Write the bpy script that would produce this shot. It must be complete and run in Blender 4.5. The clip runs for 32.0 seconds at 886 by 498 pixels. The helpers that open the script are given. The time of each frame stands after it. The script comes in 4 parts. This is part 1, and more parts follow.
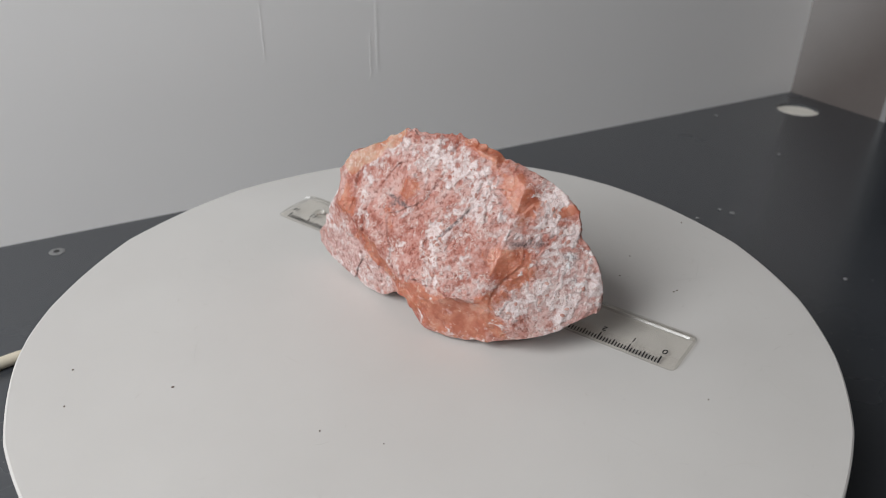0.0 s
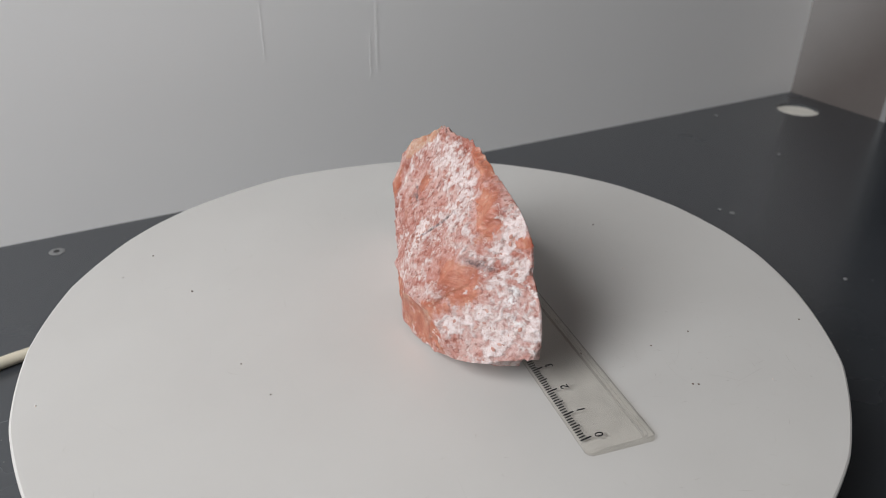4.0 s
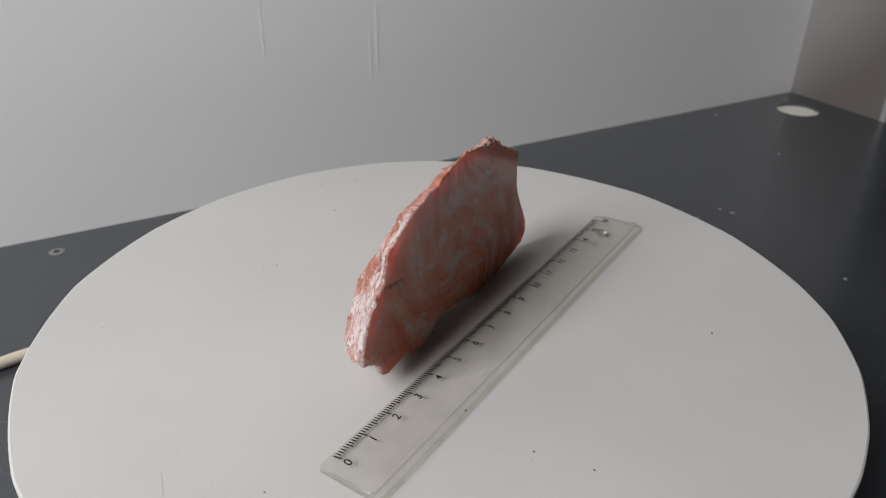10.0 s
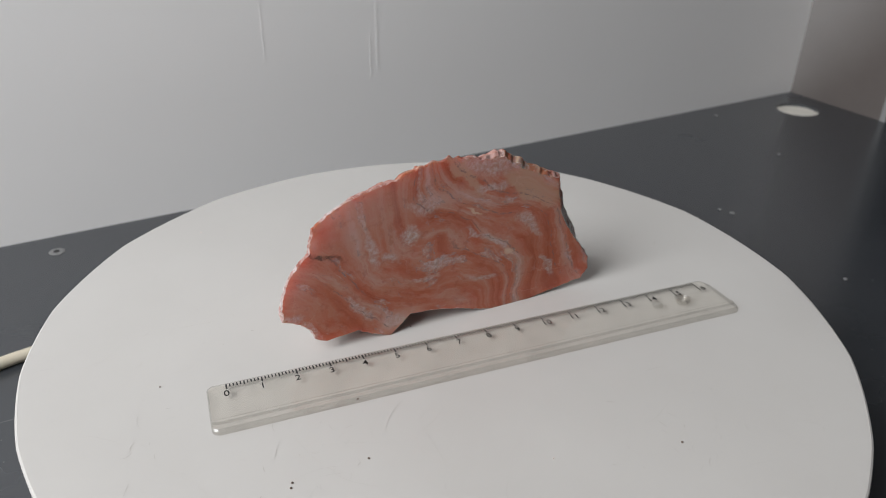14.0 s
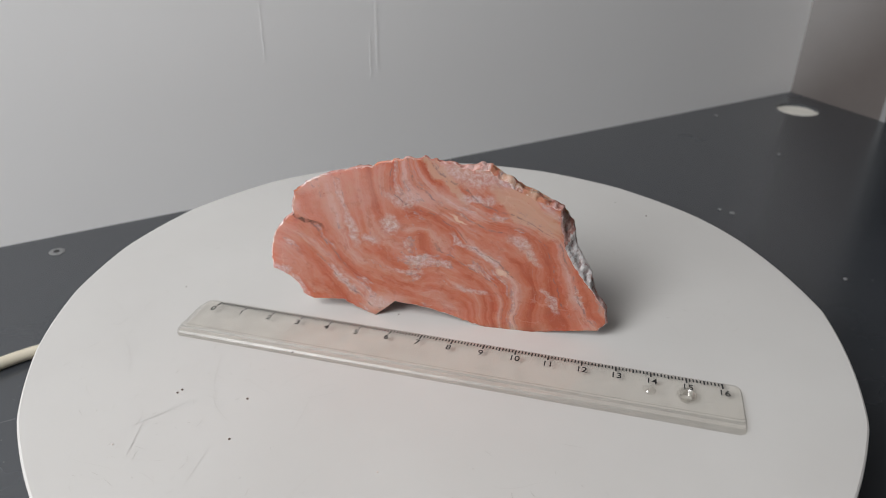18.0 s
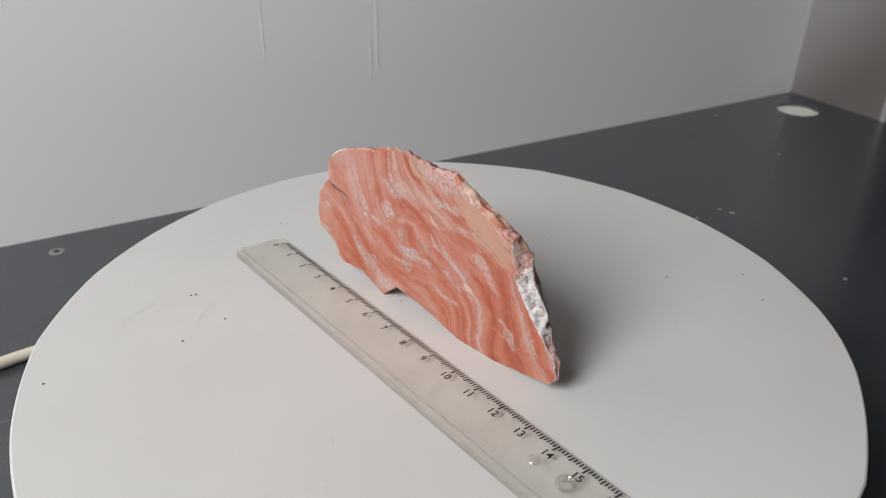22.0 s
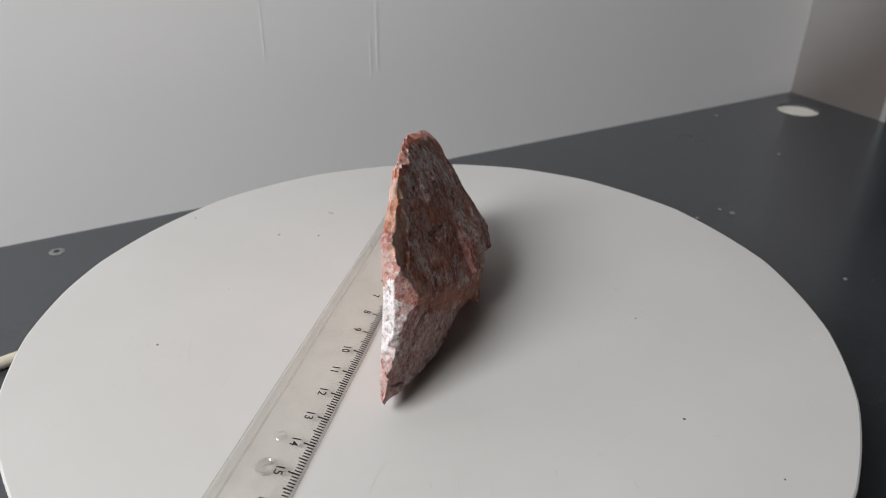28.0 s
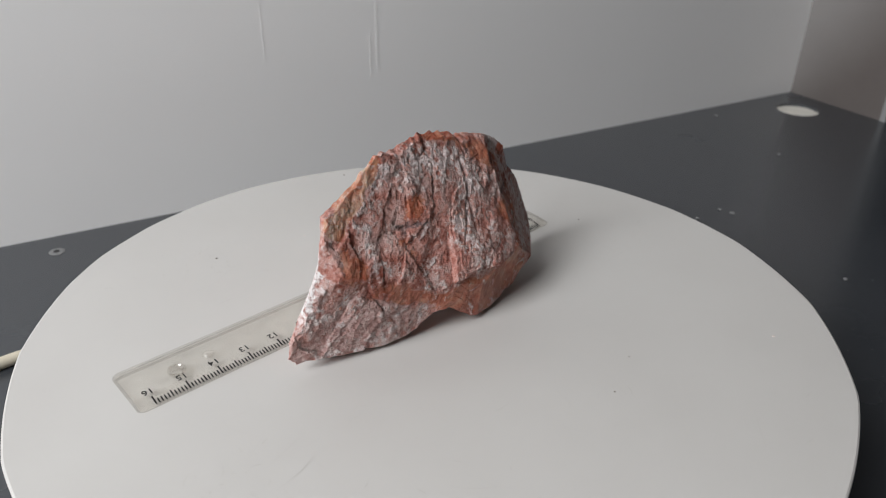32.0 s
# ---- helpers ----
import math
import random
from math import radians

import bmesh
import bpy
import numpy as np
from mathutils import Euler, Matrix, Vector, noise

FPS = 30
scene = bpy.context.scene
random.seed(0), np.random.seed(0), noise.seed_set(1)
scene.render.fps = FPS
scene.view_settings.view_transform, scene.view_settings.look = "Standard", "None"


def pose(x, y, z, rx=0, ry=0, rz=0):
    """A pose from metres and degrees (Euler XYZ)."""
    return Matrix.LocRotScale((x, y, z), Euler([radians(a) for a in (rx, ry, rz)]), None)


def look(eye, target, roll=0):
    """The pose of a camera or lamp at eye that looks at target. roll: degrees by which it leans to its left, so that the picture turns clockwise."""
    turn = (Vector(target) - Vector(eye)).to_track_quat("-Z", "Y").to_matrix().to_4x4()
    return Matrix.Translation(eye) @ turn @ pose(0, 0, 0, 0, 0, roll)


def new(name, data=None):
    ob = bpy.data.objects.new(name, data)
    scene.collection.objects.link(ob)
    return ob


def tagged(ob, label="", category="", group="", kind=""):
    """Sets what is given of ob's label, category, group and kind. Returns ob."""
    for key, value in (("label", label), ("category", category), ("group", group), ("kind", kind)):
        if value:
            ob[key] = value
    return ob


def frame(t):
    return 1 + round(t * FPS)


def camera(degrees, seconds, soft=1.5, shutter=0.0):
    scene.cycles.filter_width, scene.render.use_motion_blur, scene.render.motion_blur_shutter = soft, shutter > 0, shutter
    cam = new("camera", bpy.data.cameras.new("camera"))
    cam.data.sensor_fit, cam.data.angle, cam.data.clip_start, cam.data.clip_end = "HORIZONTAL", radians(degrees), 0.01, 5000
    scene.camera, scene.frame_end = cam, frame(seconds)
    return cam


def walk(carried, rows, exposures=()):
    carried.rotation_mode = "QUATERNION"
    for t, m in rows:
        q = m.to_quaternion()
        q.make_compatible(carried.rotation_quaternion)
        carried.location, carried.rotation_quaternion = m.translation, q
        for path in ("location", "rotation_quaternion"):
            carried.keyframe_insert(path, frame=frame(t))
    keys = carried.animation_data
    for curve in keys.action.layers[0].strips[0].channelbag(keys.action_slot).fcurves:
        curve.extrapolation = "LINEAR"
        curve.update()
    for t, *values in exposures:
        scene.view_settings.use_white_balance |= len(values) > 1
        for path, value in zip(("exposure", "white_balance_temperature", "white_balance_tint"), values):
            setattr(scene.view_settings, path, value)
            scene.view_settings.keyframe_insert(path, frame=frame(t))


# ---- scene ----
# The clip shows a stone on a slowly turning white turntable in the corner of a grey board.
# World origin: the turntable's axis at the height of its upper surface.
TURN = (143.2219, -8.779523, 0.01905615, -0.002438897, 9.734245e-05, -1.243147e-06)   # degrees, in powers of the seconds
BOARD = -0.060                                            # height of the grey board
ROOM = pose(0, 0, 0, 0, 0, 27.8)                          # the corner stands askew to the camera

EYE = Vector((0.0, -0.20247, 0.13720))
cam = camera(62.66, 32.0, soft=0.7)
cam.data.dof.use_dof, cam.data.dof.focus_distance, cam.data.dof.aperture_fstop = True, 0.215, 21.0
VIEW = look(EYE, EYE + Vector((0.007491, 0.871329, -0.490642)), 0.5516)
walk(cam, [(0, VIEW), (32, VIEW)], exposures=[(0, -0.03), (10.8, -0.03), (12.1, 0.10), (25, 0.10), (32, 0.07)])

# ---- light ----
world = bpy.data.worlds.new("world")
scene.world = world
world.use_nodes = True
wn = world.node_tree.nodes
sky = wn.new("ShaderNodeTexSky")
sky.sky_type, sky.sun_disc = "NISHITA", False
sky.sun_elevation, sky.sun_rotation = radians(35), radians(150)
world.node_tree.links.new(sky.outputs[0], wn["Background"].inputs[0])
wn["Background"].inputs[1].default_value = 0.08


def area(name, m, size_x, size_y, power, colour):
    data = bpy.data.lights.new(name, "AREA")
    data.shape, data.size, data.size_y, data.energy, data.color = "RECTANGLE", size_x, size_y, power, colour
    ob = new(name, data)
    ob.matrix_world = m
    return ob


# daylight in the opening of the window
area("window_daylight", ROOM @ look((-0.86, -0.24, 0.74), (0.3, -0.05, 0.05)), 0.50, 0.66, 15.4, (0.975, 0.985, 0.995))


# ---- materials ----
class Nodes:
    """Short writing for a node material."""

    def __init__(self, name):
        self.mat = bpy.data.materials.new(name)
        self.mat.use_nodes = True
        self.tree = self.mat.node_tree
        self.bsdf = self.tree.nodes["Principled BSDF"]
        self.where = self.tree.nodes.new("ShaderNodeTexCoord").outputs["Object"]

    def node(self, kind, *links, **values):
        n = self.tree.nodes.new(kind)
        for k, v in values.items():
            setattr(n, k, v)
        for i, v in enumerate(links):
            self.plug(n.inputs[i], v)
        return n

    def plug(self, socket, v):
        if v is None:
            return
        if isinstance(v, bpy.types.NodeSocket):
            self.tree.links.new(v, socket)
        else:
            if isinstance(v, tuple) and len(v) == 3 and socket.type == "RGBA":
                v = (*v, 1)
            socket.default_value = v

    def math(self, op, a, b=None, c=None, clamp=False):
        return self.node("ShaderNodeMath", a, b, c, operation=op, use_clamp=clamp).outputs[0]

    def scaled(self, sx, sy, sz, rot=(0, 0, 0), move=(0, 0, 0), src=None):
        m = self.node("ShaderNodeMapping", src or self.where)
        m.inputs["Scale"].default_value = (sx, sy, sz)
        m.inputs["Rotation"].default_value = [radians(a) for a in rot]
        m.inputs["Location"].default_value = move
        return m.outputs[0]

    def noise(self, scale, detail=4.0, rough=0.55, vec=None, distort=0.0):
        n = self.node("ShaderNodeTexNoise")
        self.plug(n.inputs["Vector"], vec or self.where)
        n.inputs["Scale"].default_value = scale
        n.inputs["Detail"].default_value = detail
        n.inputs["Roughness"].default_value = rough
        n.inputs["Distortion"].default_value = distort
        return n.outputs["Fac"]

    def voronoi(self, scale, feature="F1", vec=None, out="Distance"):
        n = self.node("ShaderNodeTexVoronoi", feature=feature)
        self.plug(n.inputs["Vector"], vec or self.where)
        n.inputs["Scale"].default_value = scale
        return n.outputs[out]

    def step(self, v, lo, hi, a=0.0, b=1.0):
        n = self.node("ShaderNodeMapRange", v, lo, hi, a, b)
        n.interpolation_type = "SMOOTHSTEP"
        return n.outputs[0]

    def mix(self, fac, a, b, blend="MIX"):
        n = self.node("ShaderNodeMix", data_type="RGBA", blend_type=blend)
        self.plug(n.inputs[0], fac)
        self.plug(n.inputs[6], a)
        self.plug(n.inputs[7], b)
        return n.outputs[2]

    def ramp(self, fac, *stops):
        n = self.node("ShaderNodeValToRGB", fac)
        while len(n.color_ramp.elements) < len(stops):
            n.color_ramp.elements.new(0.5)
        for e, (p, c) in zip(n.color_ramp.elements, stops):
            e.position, e.color = p, (*c, 1)
        return n.outputs[0]

    def set(self, **values):
        for k, v in values.items():
            self.plug(self.bsdf.inputs[k.replace("_", " ")], v)
        return self

    def bump(self, height, strength, distance, under=None):
        n = self.node("ShaderNodeBump")
        n.inputs["Strength"].default_value, n.inputs["Distance"].default_value = strength, distance
        self.plug(n.inputs["Height"], height)
        if under is not None:
            self.plug(n.inputs["Normal"], under)
        self.plug(self.bsdf.inputs["Normal"], n.outputs[0])
        return n.outputs[0]


def mat_plain(name, colour, rough, metallic=0.0, vary=0.06, scale=60.0):
    n = Nodes(name)
    f = n.noise(scale, 5)
    g = n.noise(scale * 0.12, 3)
    k = n.math("ADD", n.math("MULTIPLY", f, 0.5), n.math("MULTIPLY", g, 0.5))
    lo, hi = tuple(c * (1 - vary) for c in colour), tuple(min(1, c * (1 + vary)) for c in colour)
    n.set(Base_Color=n.ramp(k, (0.3, lo), (0.7, hi)), Roughness=rough, Metallic=metallic)
    n.bump(f, 0.08, 0.0005)
    return n.mat


def mat_board():
    """Grey laminate with a dull gloss, dust and hairline scratches."""
    n = Nodes("grey_laminate")
    fine, broad = n.noise(900, 2), n.noise(7, 4)
    base = n.ramp(broad, (0.3, (0.040, 0.044, 0.051)), (0.7, (0.050, 0.055, 0.063)))
    dust = n.step(n.noise(420, 2, 0.5), 0.72, 0.80)
    base = n.mix(n.math("MULTIPLY", dust, 0.35), base, (0.35, 0.35, 0.34))
    hair = n.step(n.noise(16, 2, 0.5, n.scaled(1, 26, 1, (0, 0, 31))), 0.735, 0.75)
    base = n.mix(n.math("MULTIPLY", hair, 0.12), base, (0.4, 0.4, 0.4))
    n.set(Base_Color=base, Roughness=n.step(broad, 0.3, 0.7, 0.20, 0.28), Specular_IOR_Level=1.0)
    n.bump(fine, 0.05, 0.0003)
    return n.mat


def mat_panel():
    """White coated panel, satin."""
    n = Nodes("white_panel")
    broad, fine = n.noise(4, 4), n.noise(300, 2)
    base = n.ramp(broad, (0.3, (0.885, 0.872, 0.865)), (0.7, (0.91, 0.90, 0.892)))
    streak = n.step(n.noise(30, 3, 0.5, n.scaled(1, 1, 0.05)), 0.66, 0.72)
    base = n.mix(n.math("MULTIPLY", streak, 0.12), base, (0.80, 0.79, 0.78))
    n.set(Base_Color=base, Roughness=0.42)
    n.bump(fine, 0.04, 0.0003)
    return n.mat


def mat_side():
    """Side panel: greyed white coating, soft shade painted taupe in the low front corner."""
    n = Nodes("taupe_panel_painted_shade")
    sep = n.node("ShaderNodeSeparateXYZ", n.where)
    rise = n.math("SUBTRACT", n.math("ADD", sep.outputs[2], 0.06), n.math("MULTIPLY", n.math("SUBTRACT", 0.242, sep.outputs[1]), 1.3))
    # 0 within the painted diagonal shade, 1 clear of it
    bright = n.step(n.math("ADD", rise, n.math("MULTIPLY", n.math("SUBTRACT", n.noise(9, 3), 0.5), 0.05)), -0.055, 0.085)
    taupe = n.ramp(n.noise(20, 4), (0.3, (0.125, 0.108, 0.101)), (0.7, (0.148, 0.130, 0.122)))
    n.set(Base_Color=n.mix(bright, taupe, (0.285, 0.270, 0.262)), Roughness=0.5)
    n.bump(n.noise(300, 2), 0.04, 0.0003)
    return n.mat


def mat_disc():
    """White plastic with scuffs, crumbs and hairlines."""
    n = Nodes("white_plastic_scuffed")
    broad = n.noise(14, 5)
    base = n.ramp(broad, (0.3, (0.575, 0.560, 0.540)), (0.7, (0.615, 0.602, 0.582)))
    region = n.step(n.noise(22, 3), 0.50, 0.62)
    hair = None
    for turn, at in ((12, 0.0), (64, 3.1), (118, 7.7), (160, 5.2)):
        v = n.noise(26, 3, 0.55, n.scaled(1, 34, 1, (0, 0, turn), (at, at, 0)), 0.3)
        h = n.step(v, 0.735, 0.775)
        hair = h if hair is None else n.math("MAXIMUM", hair, h)
    base = n.mix(n.math("MULTIPLY", n.math("MULTIPLY", hair, region), 0.55), base, (0.36, 0.33, 0.30))
    smear = n.step(n.noise(48, 6, 0.7), 0.63, 0.78)
    base = n.mix(n.math("MULTIPLY", smear, 0.16), base, (0.52, 0.48, 0.43))
    n.set(Base_Color=base, Roughness=n.step(broad, 0.3, 0.7, 0.42, 0.55))
    n.bump(n.noise(700, 2), 0.03, 0.0002)
    return n.mat


def mat_clear(name, tint, shine, rough):
    """Clear plastic of the ruler: daylight passes through it; scuffs dull it a little."""
    n = Nodes(name)
    t = n.tree
    film = n.math("MULTIPLY", n.math("MULTIPLY", n.step(n.noise(190, 7, 0.72), 0.46, 0.72, 1.0, 0.945), n.step(n.noise(45, 4, 0.6), 0.42, 0.68, 1.0, 0.982)), tint)
    colour = n.node("ShaderNodeCombineColor", film, n.math("MULTIPLY", film, 0.993), n.math("MULTIPLY", film, 0.978)).outputs[0]
    clear = n.node("ShaderNodeBsdfTransparent", colour)
    gloss = n.node("ShaderNodeBsdfGlossy", (1.0, 1.0, 1.0), n.step(n.noise(160, 5, 0.65), 0.35, 0.75, rough, rough + 0.15))
    m = n.node("ShaderNodeMixShader", shine, clear.outputs[0], gloss.outputs[0])
    out = [x for x in t.nodes if x.type == "OUTPUT_MATERIAL"][0]
    t.links.new(m.outputs[0], out.inputs[0])
    return n.mat


def mat_face():
    """Sawn face: salmon and orange bands in flow, grey quartz patches, cream corner, dark thin veins."""
    n = Nodes("sawn_banded_stone")
    cm = n.scaled(100, 100, 100)                                            # centimetres
    drift = n.node("ShaderNodeTexNoise")
    n.plug(drift.inputs["Vector"], n.where)
    drift.inputs["Scale"].default_value, drift.inputs["Detail"].default_value, drift.inputs["Roughness"].default_value = 130, 6, 0.62
    off = n.node("ShaderNodeVectorMath", drift.outputs["Color"], (0.5, 0.5, 0.5), operation="SUBTRACT").outputs[0]
    off = n.node("ShaderNodeVectorMath", off, (0.9, 0.0, 0.9), operation="MULTIPLY").outputs[0]
    bent = n.node("ShaderNodeVectorMath", cm, off, operation="ADD").outputs[0]
    sep = n.node("ShaderNodeSeparateXYZ", cm)
    u, w = sep.outputs[0], sep.outputs[2]
    warp1 = n.math("MULTIPLY", n.math("SUBTRACT", n.noise(45, 2, 0.5), 0.5), 0.75)
    warp2 = n.math("MULTIPLY", n.math("SUBTRACT", n.noise(130, 4, 0.6), 0.5), 0.5)
    flow = n.math("ADD", n.node("ShaderNodeAttribute", attribute_name="flow").outputs["Fac"], n.math("ADD", warp1, warp2))
    vec = n.node("ShaderNodeCombineXYZ", n.math("MULTIPLY", u, 0.24), flow, 0.0).outputs[0]
    bands = n.noise(1.75, 5, 0.58, vec)
    base = n.ramp(bands, (0.34, (0.34, 0.092, 0.052)), (0.43, (0.42, 0.136, 0.082)), (0.50, (0.445, 0.178, 0.122)),
                  (0.57, (0.46, 0.228, 0.178)), (0.63, (0.48, 0.290, 0.248)), (0.70, (0.52, 0.350, 0.315)))
    mottle = n.noise(330, 5, 0.66)
    base = n.mix(n.step(mottle, 0.52, 0.68, 0, 0.22), base, (0.46, 0.27, 0.22))
    base = n.mix(n.step(mottle, 0.46, 0.36, 0, 0.30), base, (0.27, 0.075, 0.045))
    thin = n.noise(5.5, 4, 0.6, n.node("ShaderNodeCombineXYZ", n.math("MULTIPLY", u, 0.30), flow, 8.0).outputs[0])
    base = n.mix(n.step(thin, 0.56, 0.72, 0, 0.16), base, (0.46, 0.28, 0.235))
    base = n.mix(n.step(thin, 0.44, 0.32, 0, 0.2), base, (0.30, 0.08, 0.048))
    # grey quartz, drawn out along the flow
    vec2 = n.node("ShaderNodeCombineXYZ", n.math("MULTIPLY", u, 0.42), flow, 3.7).outputs[0]
    speck = n.noise(800, 4, 0.62)
    grain = n.step(speck, 0.36, 0.62)
    qz = n.ramp(speck, (0.36, (0.38, 0.275, 0.26)), (0.50, (0.46, 0.375, 0.36)), (0.64, (0.54, 0.475, 0.46)))
    quartz = n.step(n.noise(1.6, 7, 0.62, vec2), 0.562, 0.640)
    base = n.mix(n.math("MULTIPLY", quartz, n.step(grain, 0, 1, 0.38, 0.66)), base, qz)

    def patch(cu, cw, ru, rw, turn, soft=0.35):
        m = n.node("ShaderNodeMapping", bent, vector_type="TEXTURE")
        m.inputs["Location"].default_value = (cu, 0, cw)
        m.inputs["Rotation"].default_value = (0, radians(turn), 0)
        m.inputs["Scale"].default_value = (ru, 1000, rw)
        d = n.node("ShaderNodeVectorMath", m.outputs[0], operation="LENGTH").outputs["Value"]
        return n.step(d, 1.0 + soft, 1.0 - soft)

    # whitish border of the crest and pale left shoulder
    wash = n.math("MAXIMUM", patch(-3.75, 4.85, 0.8, 0.35, -28, 0.6), patch(-1.75, 0.45, 0.75, 0.35, -20, 0.6))
    wash = n.math("MAXIMUM", wash, patch(-4.7, 3.95, 0.5, 0.4, 0, 0.6))
    wash = n.math("MAXIMUM", wash, patch(-0.45, 4.55, 0.8, 0.3, 0, 0.8))
    wash = n.math("MAXIMUM", wash, n.math("MULTIPLY", patch(-3.0, 4.6, 1.5, 0.9, -20, 0.7), 0.55))
    wash = n.math("MAXIMUM", wash, n.math("MULTIPLY", patch(-4.9, 2.6, 0.45, 0.8, 10, 0.7), 0.5))
    base = n.mix(n.math("MULTIPLY", wash, 0.55), base, (0.53, 0.37, 0.335))
    cream = n.math("MAXIMUM", patch(2.75, 4.35, 1.25, 0.42, 36, 0.2), patch(0.30, 5.2, 1.0, 0.15, 48, 0.35))
    base = n.mix(n.math("MULTIPLY", cream, 0.92), base, n.ramp(bands, (0.3, (0.45, 0.26, 0.185)), (0.7, (0.48, 0.315, 0.245))))
    pale = n.math("MULTIPLY", patch(1.10, 5.40, 0.85, 0.36, 12, 0.5), 0.9)
    spots = ((-2.61, 3.21, 0.17, 0.70, -14, 0.85), (-1.36, 3.49, 0.36, 0.26, 35, 1.0), (-2.0, 2.86, 0.26, 0.18, 30, 0.8), (-0.51, 2.37, 0.46, 0.11, 0, 0.9), (-0.83, 1.78, 0.45, 0.10, 5, 0.75),
             (-0.97, 4.37, 0.50, 0.16, 10, 0.65), (-3.05, 1.25, 0.60, 0.11, 48, 0.85), (1.14, 4.64, 0.36, 0.15, 5, 1.0), (1.62, 4.60, 0.20, 0.14, 0, 0.8), (0.75, 3.13, 0.38, 0.09, 28, 0.85),
             (1.39, 2.77, 0.45, 0.12, 33, 0.95))
    more = ((1.78, 2.55, 0.28, 0.13, 35, 0.8), (2.56, 3.20, 0.42, 0.16, 35, 0.75), (3.03, 2.76, 0.13, 0.36, -30, 0.6), (1.19, 1.31, 0.45, 0.12, 10, 0.75), (3.54, 1.37, 0.09, 0.32, -25, 0.85),
             (3.76, 1.05, 0.08, 0.28, -20, 0.75), (4.51, 1.39, 0.08, 0.42, -28, 0.85), (-5.09, 1.46, 0.38, 0.16, 15, 1.0), (-4.48, 0.78, 0.13, 0.45, -32, 0.95), (-1.84, 0.50, 0.35, 0.26, 0, 0.55))
    for *spec, k in spots + more:
        pale = n.math("MAXIMUM", pale, n.math("MULTIPLY", patch(*spec, 0.5), k))
    base = n.mix(n.math("MULTIPLY", pale, n.step(grain, 0, 1, 0.55, 0.85)), base, qz)
    base = n.mix(n.math("MULTIPLY", n.math("MAXIMUM", patch(0.74, 3.86, 0.28, 0.05, 25, 0.5), patch(2.15, 2.21, 0.20, 0.12, 25, 0.5)), 0.8), base, (0.60, 0.44, 0.34))
    # dotted dark veins that follow the bands
    dots = n.step(n.noise(330, 4, 0.7), 0.44, 0.56)
    border = n.math("MULTIPLY", n.step(n.math("ABSOLUTE", n.math("SUBTRACT", bands, 0.565)), 0.011, 0.003), n.step(n.noise(95, 3), 0.50, 0.60))
    border = n.math("MULTIPLY", n.math("MAXIMUM", border, n.math("MULTIPLY", n.step(quartz, 0.05, 0.35), n.step(quartz, 0.9, 0.5))), n.step(n.noise(480, 4, 0.7), 0.46, 0.58))
    base = n.mix(n.math("MULTIPLY", border, 0.58), base, (0.25, 0.19, 0.20))
    vein = None
    for level, wide, lo, hi in ((4.1, 0.034, -1.2, 2.2), (5.1, 0.036, -0.6, 5.0), (0.8, 0.03, -4.8, -2.9), (3.3, 0.022, -1.4, 2.6), (2.6, 0.02, 0.0, 2.6), (0.1, 0.025, -4.0, -1.8), (4.55, 0.02, 1.5, 4.2)):
        v = n.step(n.math("ABSOLUTE", n.math("SUBTRACT", flow, level)), wide * 1.7, wide * 0.3)
        v = n.math("MULTIPLY", v, n.math("MULTIPLY", n.step(u, lo - 0.2, lo + 0.2), n.step(u, hi + 0.2, hi - 0.2)))
        vein = v if vein is None else n.math("MAXIMUM", vein, v)
    base = n.mix(n.math("MULTIPLY", n.math("MULTIPLY", vein, dots), 0.62), base, (0.17, 0.125, 0.125))
    base = n.mix(n.math("MULTIPLY", n.math("MULTIPLY", patch(-4.15, 3.42, 0.65, 0.09, 24, 0.5), n.step(dots, 0, 1, 0.5, 1.0)), 0.9), base, (0.10, 0.05, 0.04))
    base = n.mix(n.step(n.noise(700, 3, 0.65), 0.64, 0.74, 0, 0.5), base, (0.30, 0.09, 0.055))
    # hairline healed cracks
    crack = n.step(n.voronoi(75, "DISTANCE_TO_EDGE", n.node("ShaderNodeVectorMath", n.where, n.node("ShaderNodeVectorMath", off, (0.012, 0, 0.012), operation="MULTIPLY").outputs[0], operation="ADD").outputs[0]), 0.020, 0.006)
    crack = n.math("MULTIPLY", crack, n.step(n.noise(55, 2), 0.55, 0.64))
    base = n.mix(n.math("MULTIPLY", crack, 0.18), base, (0.62, 0.42, 0.35))
    base = n.mix(1.0, base, (1.03, 0.985, 0.97), "MULTIPLY")
    n.set(Base_Color=base, Roughness=n.step(n.noise(120, 4), 0.3, 0.7, 0.07, 0.13), Specular_IOR_Level=0.28, Subsurface_Weight=0.55,
          Subsurface_Radius=(0.0110, 0.0030, 0.0016), Subsurface_Scale=1.0)
    n.bump(n.math("ADD", n.noise(620, 4, 0.6), n.math("MULTIPLY", pale, n.math("MULTIPLY", speck, 1.0))), 0.05, 0.0003)
    return n.mat


